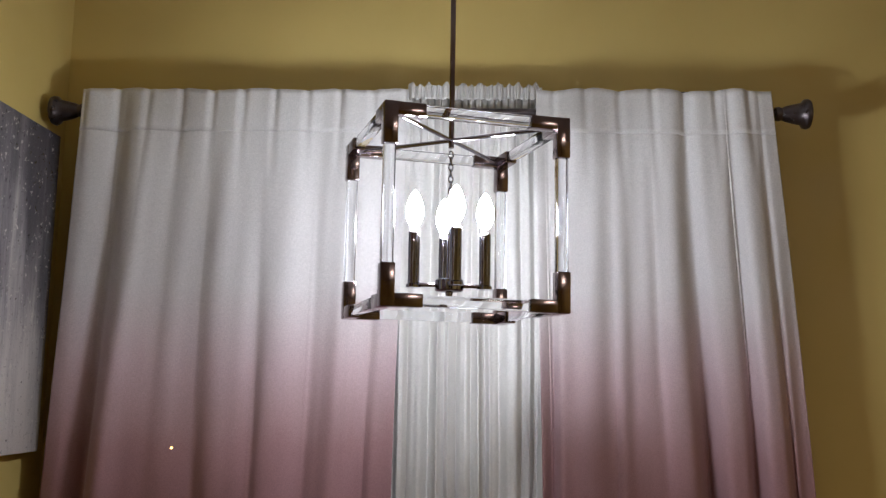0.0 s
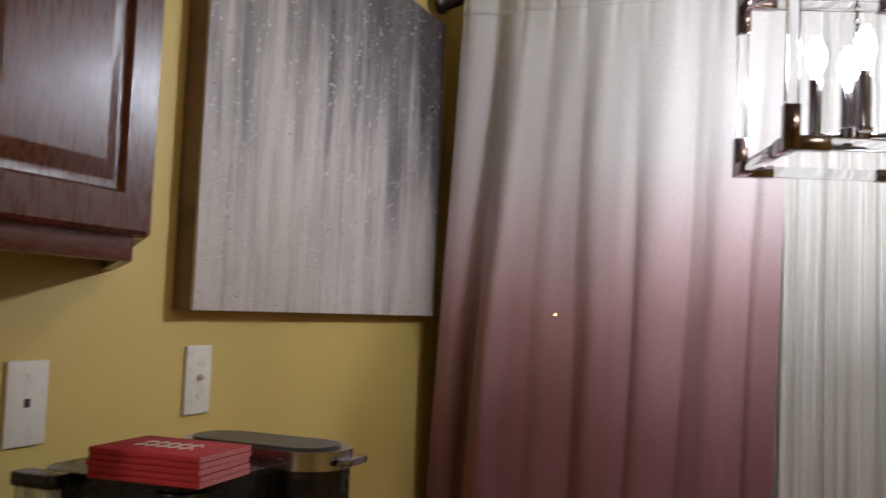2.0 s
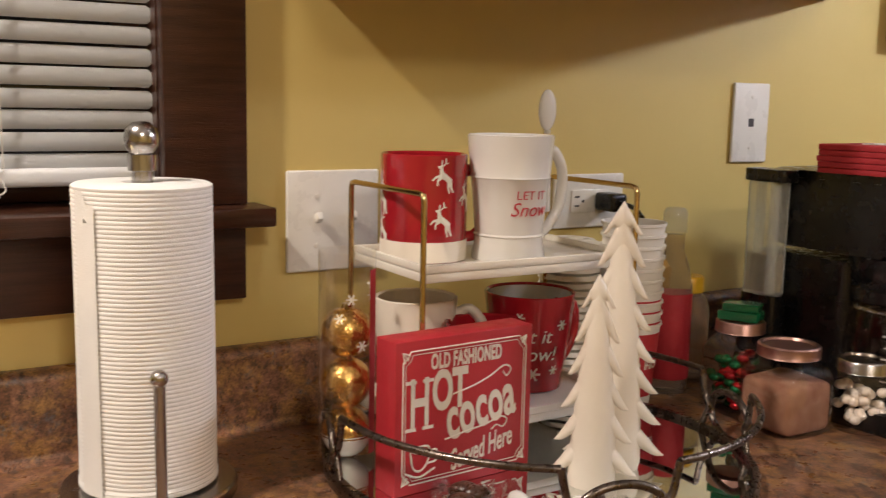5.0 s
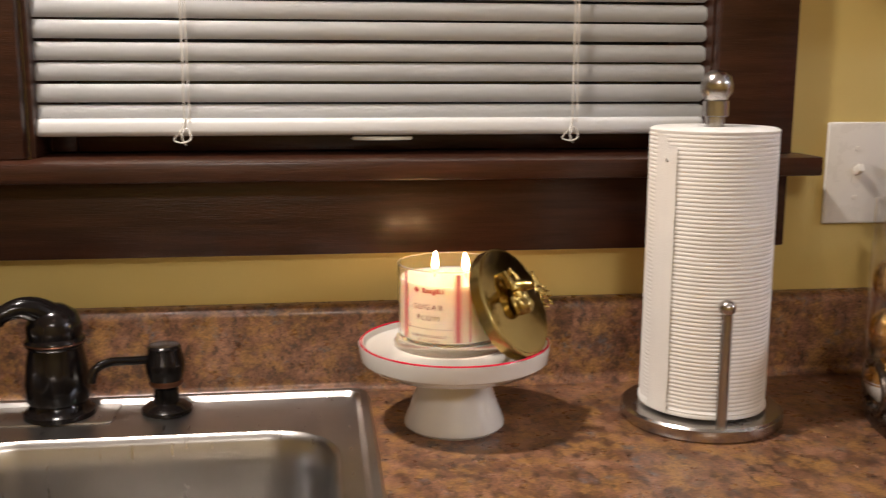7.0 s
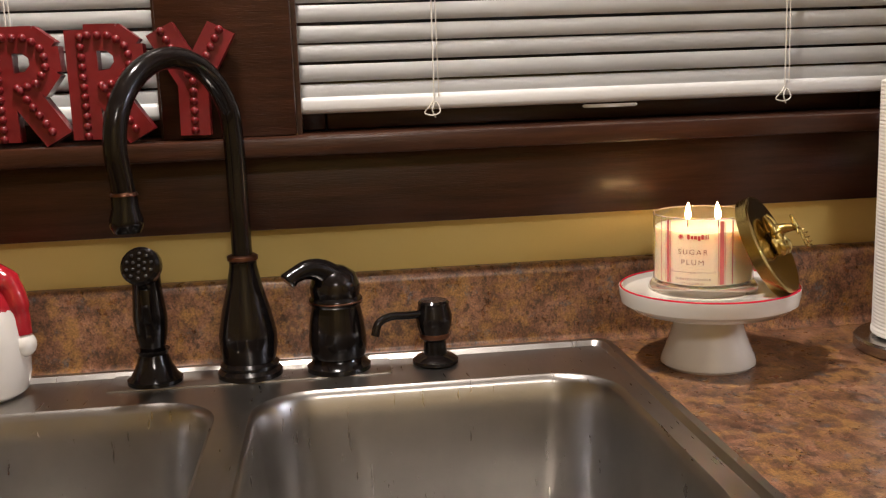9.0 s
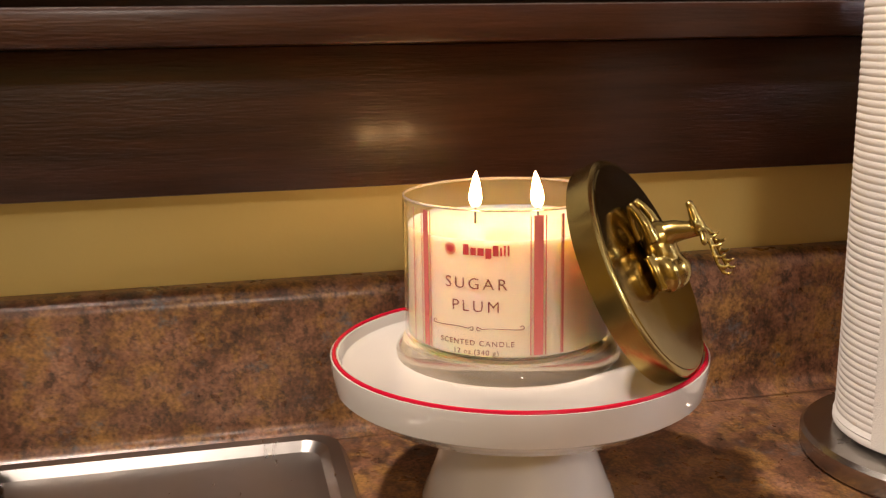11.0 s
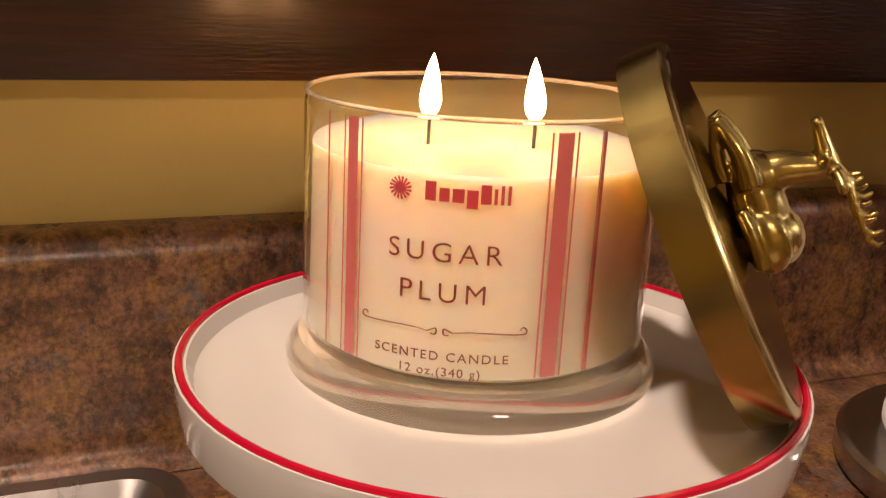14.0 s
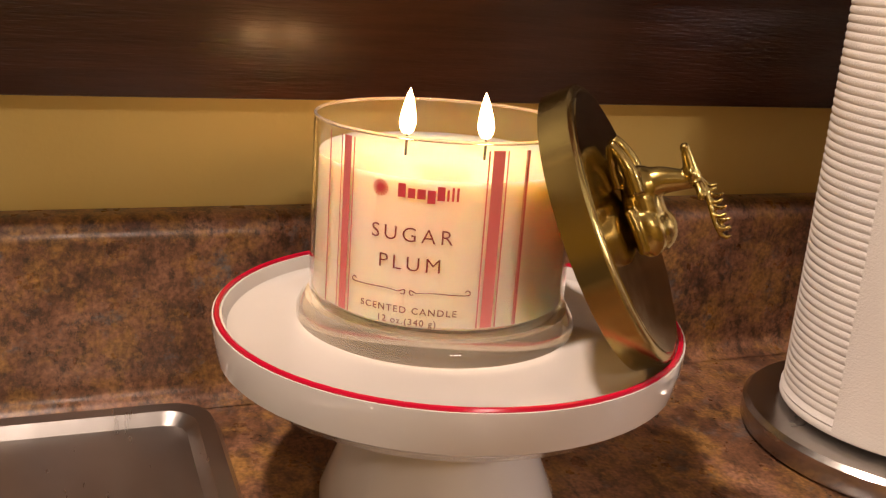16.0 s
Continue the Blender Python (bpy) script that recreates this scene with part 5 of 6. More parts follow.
def leaping_deer(sc):
    """A flat leaping deer, in the x, z plane."""
    b = bmesh.new()
    for pts, r in (([(-0.009, 0, 0.0), (-0.002, 0, 0.002), (0.006, 0, 0.004)], [0.0036, 0.0034, 0.0036]), ([(0.006, 0, 0.004), (0.010, 0, 0.011)], [0.0030, 0.0018]), ([(0.009, 0, 0.012), (0.014, 0, 0.010)], [0.0022, 0.0012]),
                   ([(-0.008, 0, 0.0), (-0.012, 0, -0.006), (-0.017, 0, -0.010)], [0.0028, 0.0016, 0.0009]), ([(-0.006, 0, -0.001), (-0.008, 0, -0.008), (-0.012, 0, -0.013)], [0.0026, 0.0015, 0.0009]),
                   ([(0.006, 0, 0.002), (0.012, 0, -0.002), (0.014, 0, -0.007)], [0.0022, 0.0013, 0.0009]), ([(0.005, 0, 0.001), (0.008, 0, -0.005), (0.006, 0, -0.010)], [0.0022, 0.0013, 0.0009]),
                   ([(0.009, 0, 0.013), (0.006, 0, 0.018), (0.009, 0, 0.023)], [0.0008] * 3), ([(0.007, 0, 0.017), (0.003, 0, 0.019)], [0.0007] * 2), ([(0.010, 0, 0.013), (0.012, 0, 0.019)], [0.0008] * 2)):
        tube(pts, r, 8, b)
    for v in b.verts:
        v.co = Vector((-v.co.x * sc, v.co.y * 0.12, v.co.z * sc))
    bmesh.ops.transform(b, matrix=pose(0, 0, 0, 0, 22, 0), verts=b.verts)
    return b


for az, z in ((-2, 0.091), (-4, 0.044), (41, 0.068), (-99, 0.066), (-97, 0.030), (84, 0.09)):
    part("deer_print", wrap(leaping_deer(0.92), 0.0481, az, z), M_WHITEPRINT, red)
wm = mug((-0.992, 0.485, SHZ), [(0.041, 0.0), (0.042, 0.002), (0.039, 0.018), (0.0385, 0.026), (0.0400, 0.028), (0.0385, 0.030), (0.041, 0.06), (0.0445, 0.090), (0.0462, 0.092), (0.0450, 0.094), (0.0470, 0.117), (0.0488, 0.138)], 0.138, M_CERAMIC, "white glazed mug with red writing and a spoon in its handle", 92)
wr = lambda z: 0.0388 + max(0.0, z - 0.03) * 0.105 + 0.0006
part("writing", wrap(letters("LET IT", 0.0135, extrude=0.0002, spacing=1.05), wr, 0, 0.074), M_REDPRINT, wm)
part("writing", wrap(letters("Snow", 0.0215, extrude=0.0002, shear=0.25), wr, -1, 0.058), M_REDPRINT, wm)
spoon = thing("ceramic_spoon", (-1.015, 0.552, SHZ + 0.108), "white ceramic spoon standing in the mug handle", "spoon")
sp = tube([(0.004, 0.0, -0.06), (0.0, 0, 0.035)], [0.0045, 0.0040], 12)
ball((-0.001, 0, 0.058), 1.0, sp, 20, (0.0045, 0.0125, 0.024))
part("spoon_body", sp, M_CERAMIC, spoon)
part("gold_ring", lathe([(0.0048, 0.026), (0.0058, 0.028), (0.0048, 0.031)], 16), M_BRASS, spoon)
LZ = TZ + 0.034 + 0.0102
mug((-1.060, 0.405, LZ), [(0.036, 0.0), (0.039, 0.003), (0.045, 0.06), (0.048, 0.118)], 0.118, M_MATTECER, "cream embossed ceramic mug on the lower shelf", 60)
mug((-0.985, 0.452, LZ), [(0.038, 0.0), (0.040, 0.003), (0.044, 0.05), (0.046, 0.098)], 0.098, M_REDGLAZE, "dark red glazed mug on the lower shelf", 170)
snow = mug((-1.030, 0.546, LZ), [(0.036, 0.0), (0.040, 0.003), (0.048, 0.06), (0.055, 0.118)], 0.118, M_REDGLAZE, "red glazed mug with white writing and snowflakes", 100, M_CERAMIC)
sr = lambda z: 0.0398 + z * 0.130 + 0.0010
part("writing", wrap(letters("Let it", 0.024, extrude=0.0002, shear=0.25), sr, -34, 0.072), M_WHITEPRINT, snow)
part("writing", wrap(letters("snow!", 0.024, extrude=0.0002, shear=0.25), sr, -30, 0.050), M_WHITEPRINT, snow)


def flake(sc):
    b = bmesh.new()
    for k in range(3):
        a = radians(60 * k)
        d = Vector((math.cos(a), 0, math.sin(a))) * sc
        tube([-d, d], sc * 0.16, 6, b)
    for v in b.verts:
        v.co.y *= 0.15
    return b


for az, z, s in ((-28, 0.026, 0.009), (12, 0.085, 0.007), (-48, 0.095, 0.006), (6, 0.03, 0.006)):
    part("snowflake", wrap(flake(s), sr, az, z), M_WHITEPRINT, snow)

# cocoa box sign
bx = thing("box_sign", (-0.899, 0.374, TZ), "red wooden box sign with white hot cocoa lettering", "sign", 94)
bx.scale = (0.86, 1.0, 1.04)
part("box", box((-0.099, -0.0, 0.0), (0.099, 0.036, 0.150), 0.0012), M_REDPAINT, bx)


def on_box(bm, x, z, name="writing", label=""):
    shift(bm, pose(x, -0.0004, z))
    return part(name, bm, M_WHITEPRINT, bx, label)


on_box(shift(letters("OLD FASHIONED", 0.0205, offset=0.0006, spacing=1.05), Matrix.Diagonal((0.62, 1, 1, 1))), 0.0, 0.1265)
on_box(shift(letters("H", 0.066, offset=0.0012), Matrix.Diagonal((0.60, 1, 1, 1))), -0.066, 0.087)
on_box(shift(letters("OT", 0.054, offset=0.0018, spacing=0.96), Matrix.Diagonal((0.66, 1, 1, 1))), -0.024, 0.096)
for hx in (-0.0785, -0.0545):
    for hz in (0.064, 0.110):
        on_box(box((-0.0075, -0.0004, -0.0016), (0.0075, 0.0004, 0.0016)), hx, hz, "serif")
on_box(shift(letters("cocoa", 0.070, offset=0.0016, spacing=1.02), pose(0, 0, 0, 0, -9, 0) @ Matrix.Diagonal((0.60, 1, 0.92, 1))), 0.022, 0.074)
on_box(shift(letters("Served Here", 0.030, shear=0.3, offset=0.0004), pose(0, 0, 0, 0, -9, 0) @ Matrix.Diagonal((0.60, 1, 1, 1))), 0.024, 0.031)
brd = bmesh.new()
for ins, r in ((0.010, 0.0008), (0.0135, 0.0005)):
    x, z0, z1, c = 0.099 - ins, ins, 0.150 - ins, 0.010
    tube([(-x + c, 0, z0), (x - c, 0, z0), (x - c * 0.6, 0, z0 + c * 0.6), (x, 0, z0 + c), (x, 0, z1 - c), (x - c * 0.6, 0, z1 - c * 0.6), (x - c, 0, z1), (-x + c, 0, z1), (-x + c * 0.6, 0, z1 - c * 0.6), (-x, 0, z1 - c), (-x, 0, z0 + c), (-x + c * 0.6, 0, z0 + c * 0.6)], r, 6, brd, True)
for sx in (-1, 1):
    for zc, sz in ((0.010, 1), (0.140, -1)):
        for a in (20, 45, 70):
            p = Vector((sx * 0.090, 0, zc))
            tube([p, p + Vector((-sx * math.cos(radians(a)), 0, sz * math.sin(radians(a)))) * 0.011], [0.0004, 0.0013], 6, brd)
on_box(brd, 0, 0, "border", "white double border with corner leaves")
sw_ = bmesh.new()
tube(spline([(-0.02, 0, 0.092), (0.01, 0, 0.097), (0.035, 0, 0.104), (0.055, 0, 0.112), (0.066, 0, 0.108), (0.060, 0, 0.101), (0.054, 0, 0.106)], 6), 0.0009, 6, sw_)
tube(spline([(-0.03, 0, 0.048), (0.0, 0, 0.052), (0.03, 0, 0.055), (0.05, 0, 0.060), (0.062, 0, 0.056), (0.056, 0, 0.049), (0.046, 0, 0.052), (0.038, 0, 0.048)], 6), 0.0009, 6, sw_)
on_box(sw_, 0, 0, "flourish", "thin white curls")
cupm = bmesh.new()
tube(spline([(-0.078, 0, 0.042), (-0.066, 0, 0.046), (-0.052, 0, 0.044), (-0.054, 0, 0.030), (-0.064, 0, 0.022), (-0.074, 0, 0.026), (-0.078, 0, 0.042)], 5), 0.0012, 6, cupm)
tube(spline([(-0.052, 0, 0.040), (-0.042, 0, 0.040), (-0.042, 0, 0.030), (-0.055, 0, 0.028)], 5), 0.0012, 6, cupm)
tube(spline([(-0.085, 0, 0.022), (-0.066, 0, 0.016), (-0.044, 0, 0.022)], 5), 0.0012, 6, cupm)
ball((-0.065, 0, 0.042), 1.0, cupm, 14, (0.011, 0.0006, 0.003))
on_box(cupm, 0, 0, "cup_drawing", "drawing of a white steaming cup")

# white ceramic trees


def tree(loc, h, r, tiers, rz, label):
    t = thing("ceramic_tree", loc, label, "ceramic tree", rz, group="ceramic trees")
    p = h * 0.94 / tiers
    b = lathe([(0, 0.0), (r * 0.50, 0.0), (r * 0.54, h * 0.03), (r * 0.52, h * 0.16), (r * 0.40, h * 0.5), (r * 0.18, h * 0.85), (0, h * 0.93)], 32)
    for v in b.verts:
        v.co.y *= 0.75
    # each tier is a smooth chevron with two drooping pointed tips
    for k in range(tiers):
        w = r * (1 - 0.62 * k / (tiers - 1))
        zt = h * 0.055 + p * k
        up = min(1.75 * p, h - zt)
        loops = []
        for i in range(-14, 15):
            u = abs(i) / 14
            top = zt + up * (1 - u) ** 1.12 + 0.05 * p * math.sin(math.pi * u)
            low = zt + (-0.10 * p + 0.34 * p * math.sin(math.pi * min(1, u * 1.05)) ** 2) * (1 - u ** 3)
            low = min(low, top - 0.0004)
            dy = max(0.0004, w * 0.30 * (1 - u ** 1.4) ** 0.75)
            x = w * u * (1 if i > 0 else -1)
            loops.append([(x, dy * math.cos(radians(q)), (top + low) / 2 + (top - low) / 2 * math.sin(radians(q))) for q in range(0, 360, 20)])
        _, vs = loft(loops, b)
        b.faces.new(vs[0])
        b.faces.new(vs[-1][::-1])
    for v in b.verts:
        v.co.z = max(v.co.z, 0)
    bmesh.ops.recalc_face_normals(b, faces=b.faces)
    part("tree_body", b, M_MATTECER, t)


tree((-0.860, 0.538, TZ), 0.288, 0.054, 8, 52, "tall cream ceramic fir tree on the tray")
tree((-0.830, 0.484, TZ), 0.221, 0.045, 6, 52, "short cream ceramic fir tree on the tray")

# clear tube of gold ornaments
orn_t = thing("ornament_tube", (-1.020, 0.298, TZ), "clear plastic tube filled with gold and white ball ornaments", "ornament tube")
gt = part("tube_wall", lathe([(0.0305, 0.0), (0.0305, 0.228), (0.0300, 0.228), (0.0300, 0.001)], 48), M_THINGLASS, orn_t)
gt.visible_shadow = False
for k in range(3):
    z = 0.029 + 0.0555 * k
    part("ornament", ball((0, 0, z), 0.0275, None, 28), M_FOIL if k else M_CERAMIC, orn_t, "crackled gold ball" if k else "white ball with a gold upper half")
    part("ornament_cap", lathe([(0.006, z + 0.0262), (0.006, z + 0.031), (0, z + 0.031)], 14), M_BRASS, orn_t)
part("gold_half", lathe([(0.0276, 0.027), (0.0270, 0.036), (0.0235, 0.044), (0.0160, 0.0522), (0.006, 0.0561)], 28), M_FOIL, orn_t, "gold upper half of the white ball")
part("printed_band", wrap(strip(0.014, 0.20), 0.0308, 38, 0.110), M_REDPAPER, orn_t, "red printed side strip")
for k in range(7):
    part("snowflake", wrap(flake(0.006), 0.0308, -40 + 23 * k, 0.16 + 0.03 * math.sin(k * 2.4)), M_WHITEPRINT, orn_t)

# wrapped sweets on the tray
random.seed(4)
for k in range(13):
    a, r = radians(random.uniform(-75, -8)), random.uniform(0.150, 0.205)
    c = thing("wrapped_candy", (TC[0] + r * math.cos(a), TC[1] + r * math.sin(a), TZ), "clear wrapped dark chocolate candy lying on the tray", "candy", random.uniform(0, 180), group="wrapped candies")
    part("candy", ball((0, 0, 0.0085), 1.0, None, 14, (0.015, 0.010, 0.0083)), (M_CHOCOLATE, M_CHOCOLATE, M_CERAMIC, M_CHOCOLATE)[k % 4], c)
    for sg in (-1, 1):
        wv = bmesh.new()
        tube([(sg * 0.014, 0, 0.008), (sg * 0.020, 0.002, 0.011), (sg * 0.028, -0.003, 0.010)], [0.002, 0.005, 0.009], 8, wv)
        for v in wv.verts:
            v.co.z = max(v.co.z, 0.001)
            v.co.y += 0.0015 * math.sin(v.co.z * 2000)
        part("wrapper", wv, M_THINGLASS, c)

# ---------- paper cups, bottles and jars ----------
cups = (-1.046, 0.721)
for k in range(10):
    c = thing("paper_cup", (*cups, CT + 0.0145 * k if k else CT), "white paper cup with red print in a stack", "paper cup", group="stacked paper cups")
    part("cup", lathe([(0, 0.004), (0.029, 0.004), (0.029, 0.0), (0.030, 0.0), (0.0405, 0.112), (0.0425, 0.113), (0.0425, 0.1165), (0.0400, 0.1165), (0.0295, 0.006)], 40), M_PAPERCUP, c)
    if k < 4:
        part("red_band", wrap(strip(0.24, 0.085), lambda z: 0.0304 + z * 0.094, 0, 0.062), M_REDPAPER, c, "red printed band")
    if k == 0:
        for q in (-60, -10, 40):
            part("writing", wrap(letters("HO HO", 0.016, extrude=0.0001), lambda z: 0.0310 + z * 0.094, q, 0.062), M_WHITEPRINT, c)
for k in range(22):
    l = thing("cup_lid", (-1.100, 0.662, CT + 0.0100 * k), "white plastic cup lid in a stack", "cup lid", group="stacked cup lids")
    part("lid", lathe([(0, 0.011), (0.030, 0.011), (0.033, 0.008), (0.040, 0.006), (0.0425, 0.0), (0.0405, 0.0), (0.038, 0.005), (0.031, 0.007), (0, 0.0095)], 36), M_WHITEPLASTIC, l)


def bottle(loc, prof, label, cap_prof, cap_mat, band, band_mat, body_mat):
    t = thing("syrup_bottle", loc, label, "bottle", group="syrup bottles")
    o = part("glass", lathe(prof, 36), body_mat, t)
    o.visible_shadow = False
    part("cap", lathe(cap_prof, 28), cap_mat, t)
    z0, z1, r = band
    part("label_wrap", lathe([(r, z0), (r + 0.0004, z0 + 0.0005), (r + 0.0004, z1), (r, z1 + 0.0005)], 36), band_mat, t)


bottle((-1.076, 0.824, CT), [(0, 0.0), (0.026, 0.0), (0.028, 0.004), (0.028, 0.15), (0.022, 0.178), (0.014, 0.20), (0.014, 0.222), (0, 0.222)], "tall clear syrup bottle with a red label and clear cap", [(0.015, 0.223), (0.0165, 0.225), (0.0165, 0.252), (0.012, 0.258), (0, 0.258)], M_FROST, (0.02, 0.14, 0.0284), M_REDPAPER, M_LIQUID)
bottle((-1.110, 0.890, CT), [(0, 0.0), (0.030, 0.0), (0.032, 0.004), (0.032, 0.105), (0.026, 0.122), (0.018, 0.128), (0, 0.128)], "short clear bottle with a yellow plastic cap", [(0.020, 0.1285), (0.0225, 0.130), (0.0225, 0.150), (0.020, 0.153), (0, 0.153)], M_YELLOW, (0.03, 0.05, 0.0324), M_THINGLASS, M_LIQUID)


def jar_thing(loc, r, h, lid_mat, label, square=False, lid_h=0.014):
    t = thing("glass_jar", loc, label, "jar", group="glass jars")
    if square:
        loops = []
        for ins, z in ((0.006, 0.0), (0, 0.006), (0, h - 0.024), (0.006, h - 0.012)):
            loops.append([(x, y, z) for x, y in rrect(-r + ins, r - ins, -r + ins, r - ins, r * 0.35, 6)])
        loops.append([(r * 0.80 * x / math.hypot(x, y), r * 0.80 * y / math.hypot(x, y), h - 0.004) for x, y, _ in loops[-1]])
        b, vs = loft(loops)
        b.faces.new(vs[0][::-1])
    else:
        b = lathe([(0, 0.0), (r - 0.003, 0.0), (r, 0.004), (r, h - 0.022), (r - 0.005, h - 0.012), (r - 0.005, h - 0.002)], 40)
    g = part("glass", b, M_THINGLASS, t)
    g.visible_shadow = False
    lr = r * 0.88 if square else r - 0.002
    part("lid", lathe([(0, h + lid_h - 0.003), (lr * 0.80, h + lid_h - 0.003), (lr * 0.84, h + lid_h), (lr * 0.95, h + lid_h), (lr, h + lid_h - 0.002), (lr, h), (lr * 1.02, h - 0.001), (lr * 0.97, h - 0.001)], 40), lid_mat, t)
    return t


random.seed(9)
jg = jar_thing((-0.962, 0.838, CT), 0.036, 0.108, M_PINKLID, "square glass jar of red and green candy with a copper lid", True)
for k in range(46):
    z = 0.010 + 0.066 * (k / 46)
    part("candy", ball((random.uniform(-0.026, 0.026), random.uniform(-0.026, 0.026), z), 1.0, None, 8, (0.0085, 0.007, 0.006)), (M_CANDYG, M_CANDYR)[k % 2], jg)
gb = thing("gift_box", (-0.962, 0.838, CT + 0.1225), "small shiny green wrapped box on a jar lid", "box", 25)
part("box", box((-0.026, -0.018, 0.0), (0.026, 0.018, 0.012), 0.002), M_GREENPLASTIC, gb)
part("box", box((-0.022, -0.016, 0.0122), (0.024, 0.018, 0.022), 0.002, m=pose(0, 0, 0, 0, 0, 6)), M_GREENPLASTIC, gb)
jp = jar_thing((-0.878, 0.832, CT), 0.043, 0.096, M_PINKLID, "square glass jar of cocoa powder with a rose gold lid", True)
part("cocoa", box((-0.039, -0.039, 0.004), (0.039, 0.039, 0.066), 0.010, 3), M_COCOA, jp, "brown cocoa powder")
jm_ = jar_thing((-0.836, 0.922, CT), 0.0345, 0.076, M_STEEL, "small round glass jar of marshmallows with a steel lid")
for k in range(40):
    a, r = random.uniform(0, 6.28), 0.026 * math.sqrt(random.random())
    part("marshmallow", ball((r * math.cos(a), r * math.sin(a), 0.009 + 0.046 * k / 40), 1.0, None, 8, (0.0072, 0.0072, 0.0062)), M_MARSH, jm_)


# ---------- coffee maker ----------
def coffee_maker():
    c = thing("coffee_maker", (-0.94, 1.08, CT), "black dual coffee maker with glass carafe and steel lid", "coffee maker")
    BY0, BY1 = -0.165, 0.195
    # base with drip tray
    bs_ = part("base", prism(rrect(-0.10, 0.215, BY0, BY1, 0.030, 6), 0.0, 0.026, bev=0.004), M_BLACK, c)
    for k in range(12):
        part("drip_bar", box((0.115, 0.02 + k * 0.0135, 0.0262), (0.205, 0.027 + k * 0.0135, 0.0295), 0.001, 1), M_DARKGREY, bs_)
    part("base_trim", prism(rrect(0.206, 0.219, BY0 + 0.02, BY1 - 0.01, 0.005, 3), 0.003, 0.024), M_STEEL, c, "grey metal front edge")
    part("hot_plate", lathe([(0, 0.0262), (0.062, 0.0262), (0.064, 0.030), (0.058, 0.0315), (0, 0.0315)], 40, m=pose(0.10, -0.075, 0)), M_DARKGREY, c)
    part("back_column", prism(rrect(-0.10, 0.055, BY0 + 0.034, BY1, 0.020, 5), 0.0265, 0.2004), M_BLACK, c)
    part("upper_body", prism(rrect(-0.10, 0.140, BY0 + 0.034, BY1 - 0.085, 0.045, 8), 0.2105, 0.304, bev=0.006), M_BLACK, c)
    part("top_plate", prism(rrect(-0.10, 0.141, BY0 + 0.033, BY1 - 0.084, 0.045, 8), 0.3045, 0.3145, bev=0.003), M_BLACK, c)
    part("brew_basket", lathe([(0, 0.165), (0.048, 0.165), (0.060, 0.18), (0.062, 0.2103), (0, 0.2103)], 40, m=pose(0.085, -0.075, 0)), M_BLACK, c)
    tk = part("water_tank", prism(rrect(-0.095, -0.042, BY0 - 0.002, BY0 + 0.032, 0.010, 5), 0.142, 0.297, bev=0.003), M_FROST, c, "clear water tank")
    tk.visible_shadow = False
    part("tank_base", prism(rrect(-0.098, -0.038, BY0 - 0.002, BY0 + 0.0335, 0.012, 5), 0.0265, 0.1415), M_BLACK, c)
    part("water", prism(rrect(-0.092, -0.045, BY0 + 0.001, BY0 + 0.029, 0.008, 5), 0.146, 0.198), M_LIQUID, c)
    part("tank_lid", prism(rrect(-0.100, -0.030, BY0 - 0.005, BY0 + 0.0325, 0.010, 4), 0.2975, 0.3145, bev=0.002), M_BLACK, c)
    # pod head
    part("pod_head", prism(rrect(-0.06, 0.204, BY1 - 0.117, BY1 + 0.012, 0.060, 10), 0.204, 0.306, bev=0.005), M_BLACK, c)
    pld = part("pod_lid", prism(rrect(-0.055, 0.207, BY1 - 0.119, BY1 + 0.014, 0.061, 10), 0.3065, 0.3325, bev=0.004), M_STEEL, c, "brushed steel lid")
    part("lid_panel", prism(rrect(-0.040, 0.189, BY1 - 0.105, BY1 - 0.000, 0.050, 10), 0.333, 0.3365, bev=0.001), M_DARKGREY, pld)
    part("lid_handle", prism(rrect(0.190, 0.226, BY1 - 0.087, BY1 - 0.014, 0.015, 5), 0.314, 0.323, bev=0.003), M_CHROME, pld, "chrome lift handle")
    part("spout", lathe([(0, 0.193), (0.022, 0.193), (0.028, 0.2038), (0, 0.2038)], 28, m=pose(0.135, BY1 - 0.06, 0)), M_BLACK, c)
    for k in range(6):
        part("printed_bar", box((0.2035, BY1 - 0.086 + k * 0.0115, 0.248), (0.2044, BY1 - 0.079 + k * 0.0115, 0.260), 0.0002, 1), M_STEEL, c)
    # carafe
    q = thing("coffee_carafe", (-0.84, 1.005, CT + 0.0317), "smoky glass carafe with a black lid and handle", "carafe")
    g = part("glass", lathe([(0, 0.0), (0.060, 0.0), (0.068, 0.006), (0.0735, 0.03), (0.0735, 0.06), (0.070, 0.085), (0.066, 0.104), (0.0645, 0.104), (0.068, 0.085), (0.0715, 0.06), (0.0715, 0.03), (0.066, 0.008), (0, 0.003)], 56), M_COFFEEGLASS, q)
    g.visible_shadow = False
    part("lid", lathe([(0.066, 0.1045), (0.068, 0.106), (0.067, 0.118), (0.058, 0.127), (0.03, 0.1305), (0, 0.131)], 44), M_BLACK, q)
    q.scale = (1, 1, 1.18)
    part("steel_band", lathe([(0.0688, 0.0960), (0.0694, 0.0965), (0.0686, 0.0995), (0.0680, 0.1000)], 48), M_CHROME, q)
    d = Vector((0.80, 0.60, 0))
    hp = spline([d * 0.055 + Vector((0, 0, 0.116)), d * 0.090 + Vector((0, 0, 0.121)), d * 0.128 + Vector((0, 0, 0.116)), d * 0.139 + Vector((0, 0, 0.09)), d * 0.146 + Vector((0, 0, 0.012))], 6)
    part("handle", tube(hp, [0.011] * 8 + [0.0115] * 9 + [0.010] * 8, 16), M_BLACK, q)
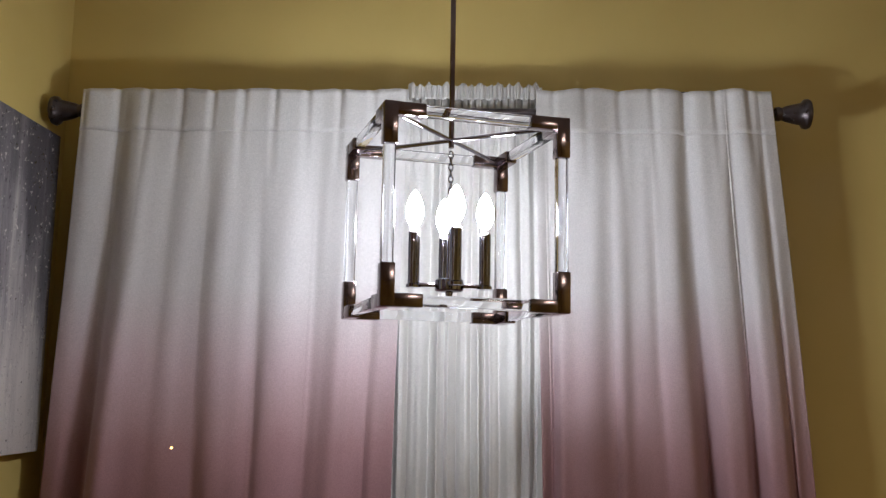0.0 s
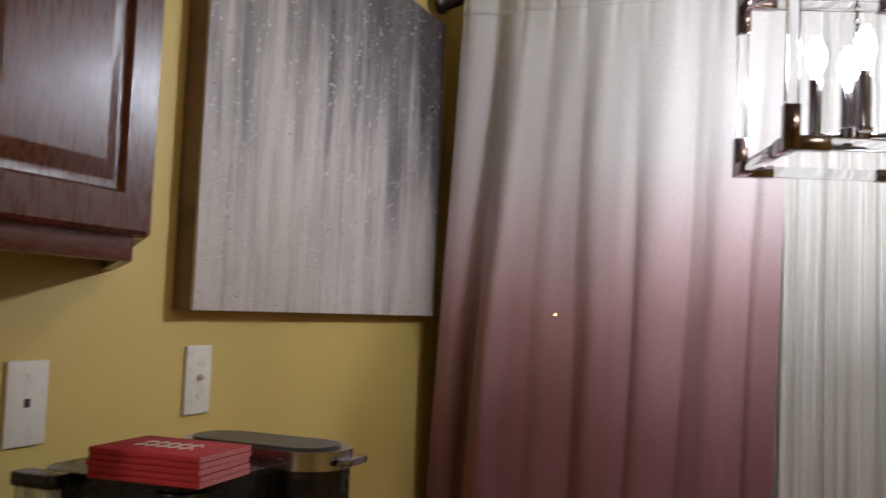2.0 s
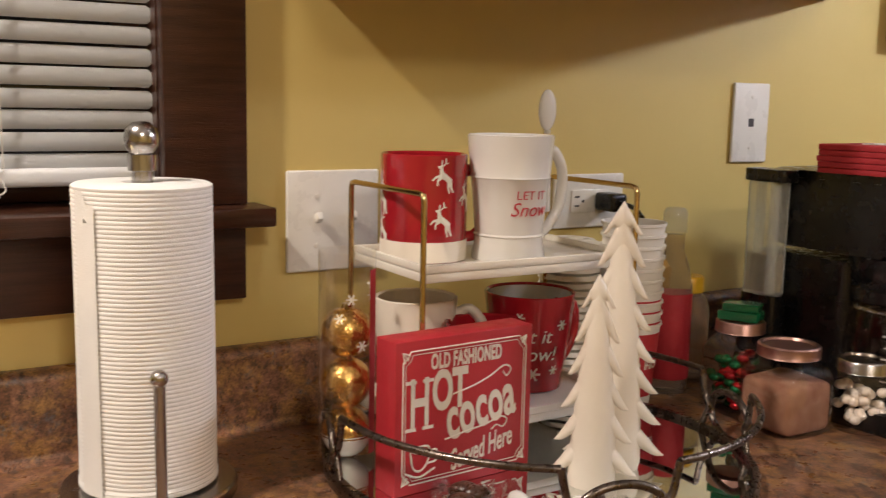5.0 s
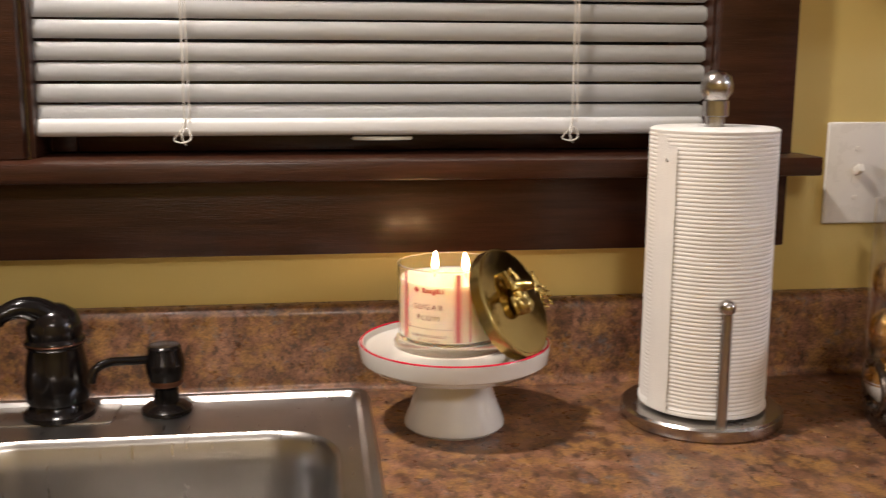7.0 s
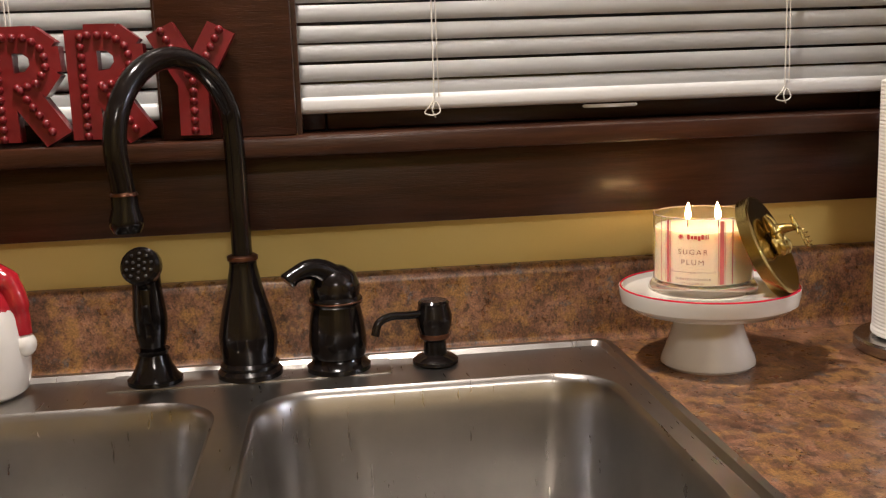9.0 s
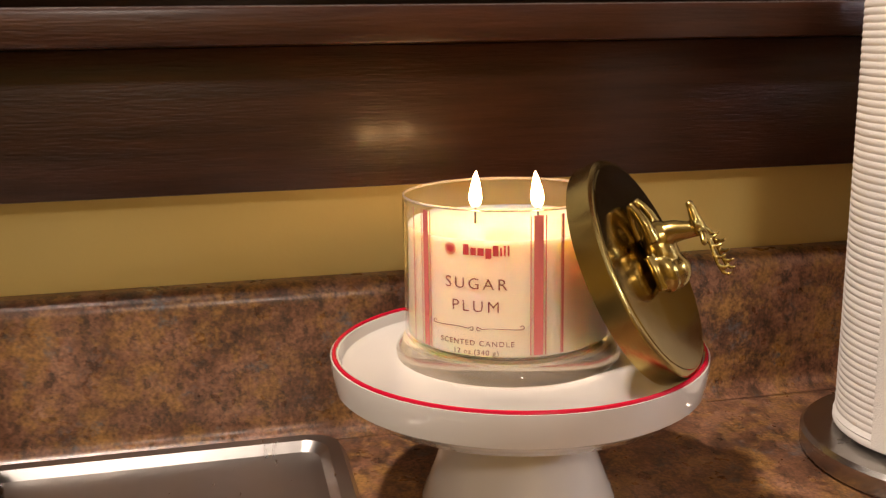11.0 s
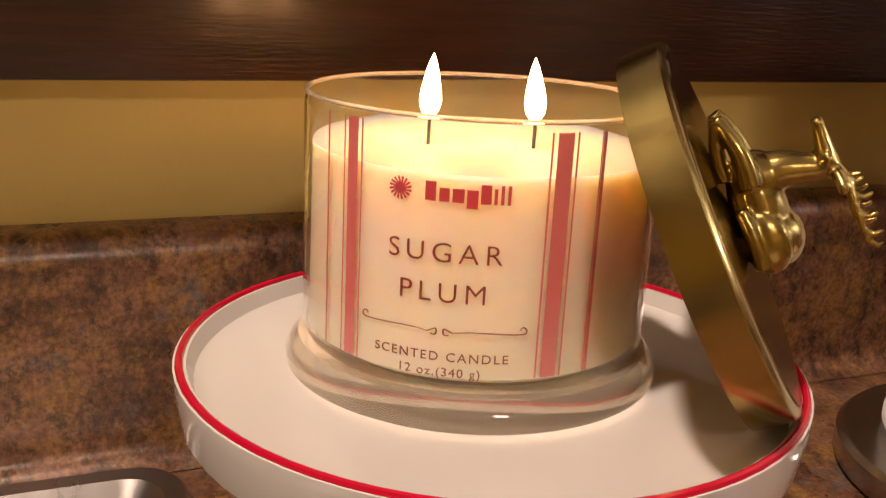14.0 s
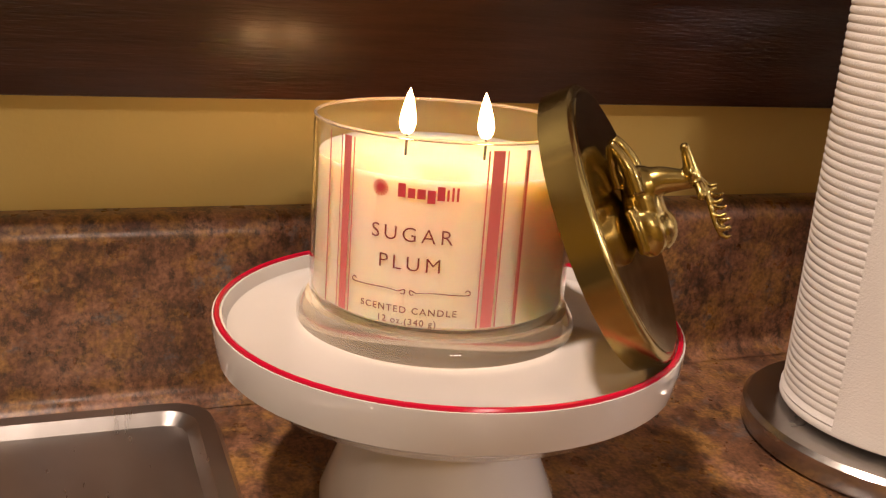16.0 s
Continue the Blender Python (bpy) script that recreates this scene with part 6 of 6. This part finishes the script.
    for k in range(5):
        part("level_mark", wrap(strip(0.014 if k % 2 else 0.020, 0.0014), lambda z: 0.0737 if z < 0.06 else 0.0737 - (z - 0.06) * 0.15, -68, 0.026 + k * 0.012), M_WHITEPRINT, q)
    # gilded stemless glass on the drip tray
    w = thing("stemless_glass", (-0.785, 1.212, CT + 0.0297), "stemless glass with gilded base and gold trees", "glass")
    o = part("glass", lathe([(0, 0.0), (0.022, 0.0), (0.034, 0.012), (0.042, 0.036), (0.0425, 0.055), (0.039, 0.085), (0.034, 0.115), (0.0332, 0.115), (0.0382, 0.085), (0.0415, 0.055), (0.041, 0.036), (0.033, 0.013), (0, 0.003)], 44), M_PEARL, w, "pearl white upper glass")
    w.scale = (1.2, 1.2, 1.2)
    part("gilding", lathe([(0.0222, 0.0005), (0.0345, 0.0118), (0.0426, 0.036), (0.0430, 0.050), (0.0424, 0.060)], 44), M_FOIL, w, "gold gilded base")
    part("gilding", lathe([(0.0330, 0.114), (0.0378, 0.085), (0.041, 0.055), (0.040, 0.034), (0.0, 0.006)], 40), M_FOIL, w, "gold inside")
    random.seed(3)
    for k in range(18):
        hgt = random.uniform(0.014, 0.03)
        tb = bmesh.new()
        tb.faces.new([tb.verts.new(p) for p in ((-0.004, -0.0002, 0.0), (0.004, -0.0002, 0.0), (0.0, -0.0002, hgt))])
        part("gold_tree", wrap(tb, lambda z: 0.0431, k * 20 + random.uniform(-5, 5), 0.056), M_FOIL, w)
    # napkins on top
    n = thing("napkin_stack", (-0.864, 0.998, CT + 0.3147), "stack of red paper napkins with white script", "napkins", 5)
    for k in range(5):
        nb = prism(rrect(-0.077, 0.077, -0.063, 0.063, 0.004, 3), 0.0075 * k, 0.0075 * k + 0.0071, bev=0.0012)
        shift(nb, pose(0.001 * math.sin(k * 2.3), 0.0012 * math.cos(k * 1.9), 0, 0, 0, 0.8 * math.sin(k * 1.3)))
        part("napkin", nb, M_REDPAPER, n)
        eb = box((0.0772, -0.0615, 0.0075 * k + 0.0004), (0.0778, 0.0615, 0.0075 * k + 0.0066))
        shift(eb, pose(0.001 * math.sin(k * 2.3), 0.0012 * math.cos(k * 1.9), 0, 0, 0, 0.8 * math.sin(k * 1.3)))
        part("cut_edge", eb, M_PINKPAPER, n)
    scr = bmesh.new()
    for r in range(2):
        pts = [(-0.04 + 0.008 * i, 0.012 - r * 0.025 + (0.007 if i % 2 else -0.006), 0.0375) for i in range(11)]
        tube(spline(pts, 4), 0.0012, 6, scr)
    part("script_bar", scr, M_WHITEPRINT, n, "white script line")


coffee_maker()
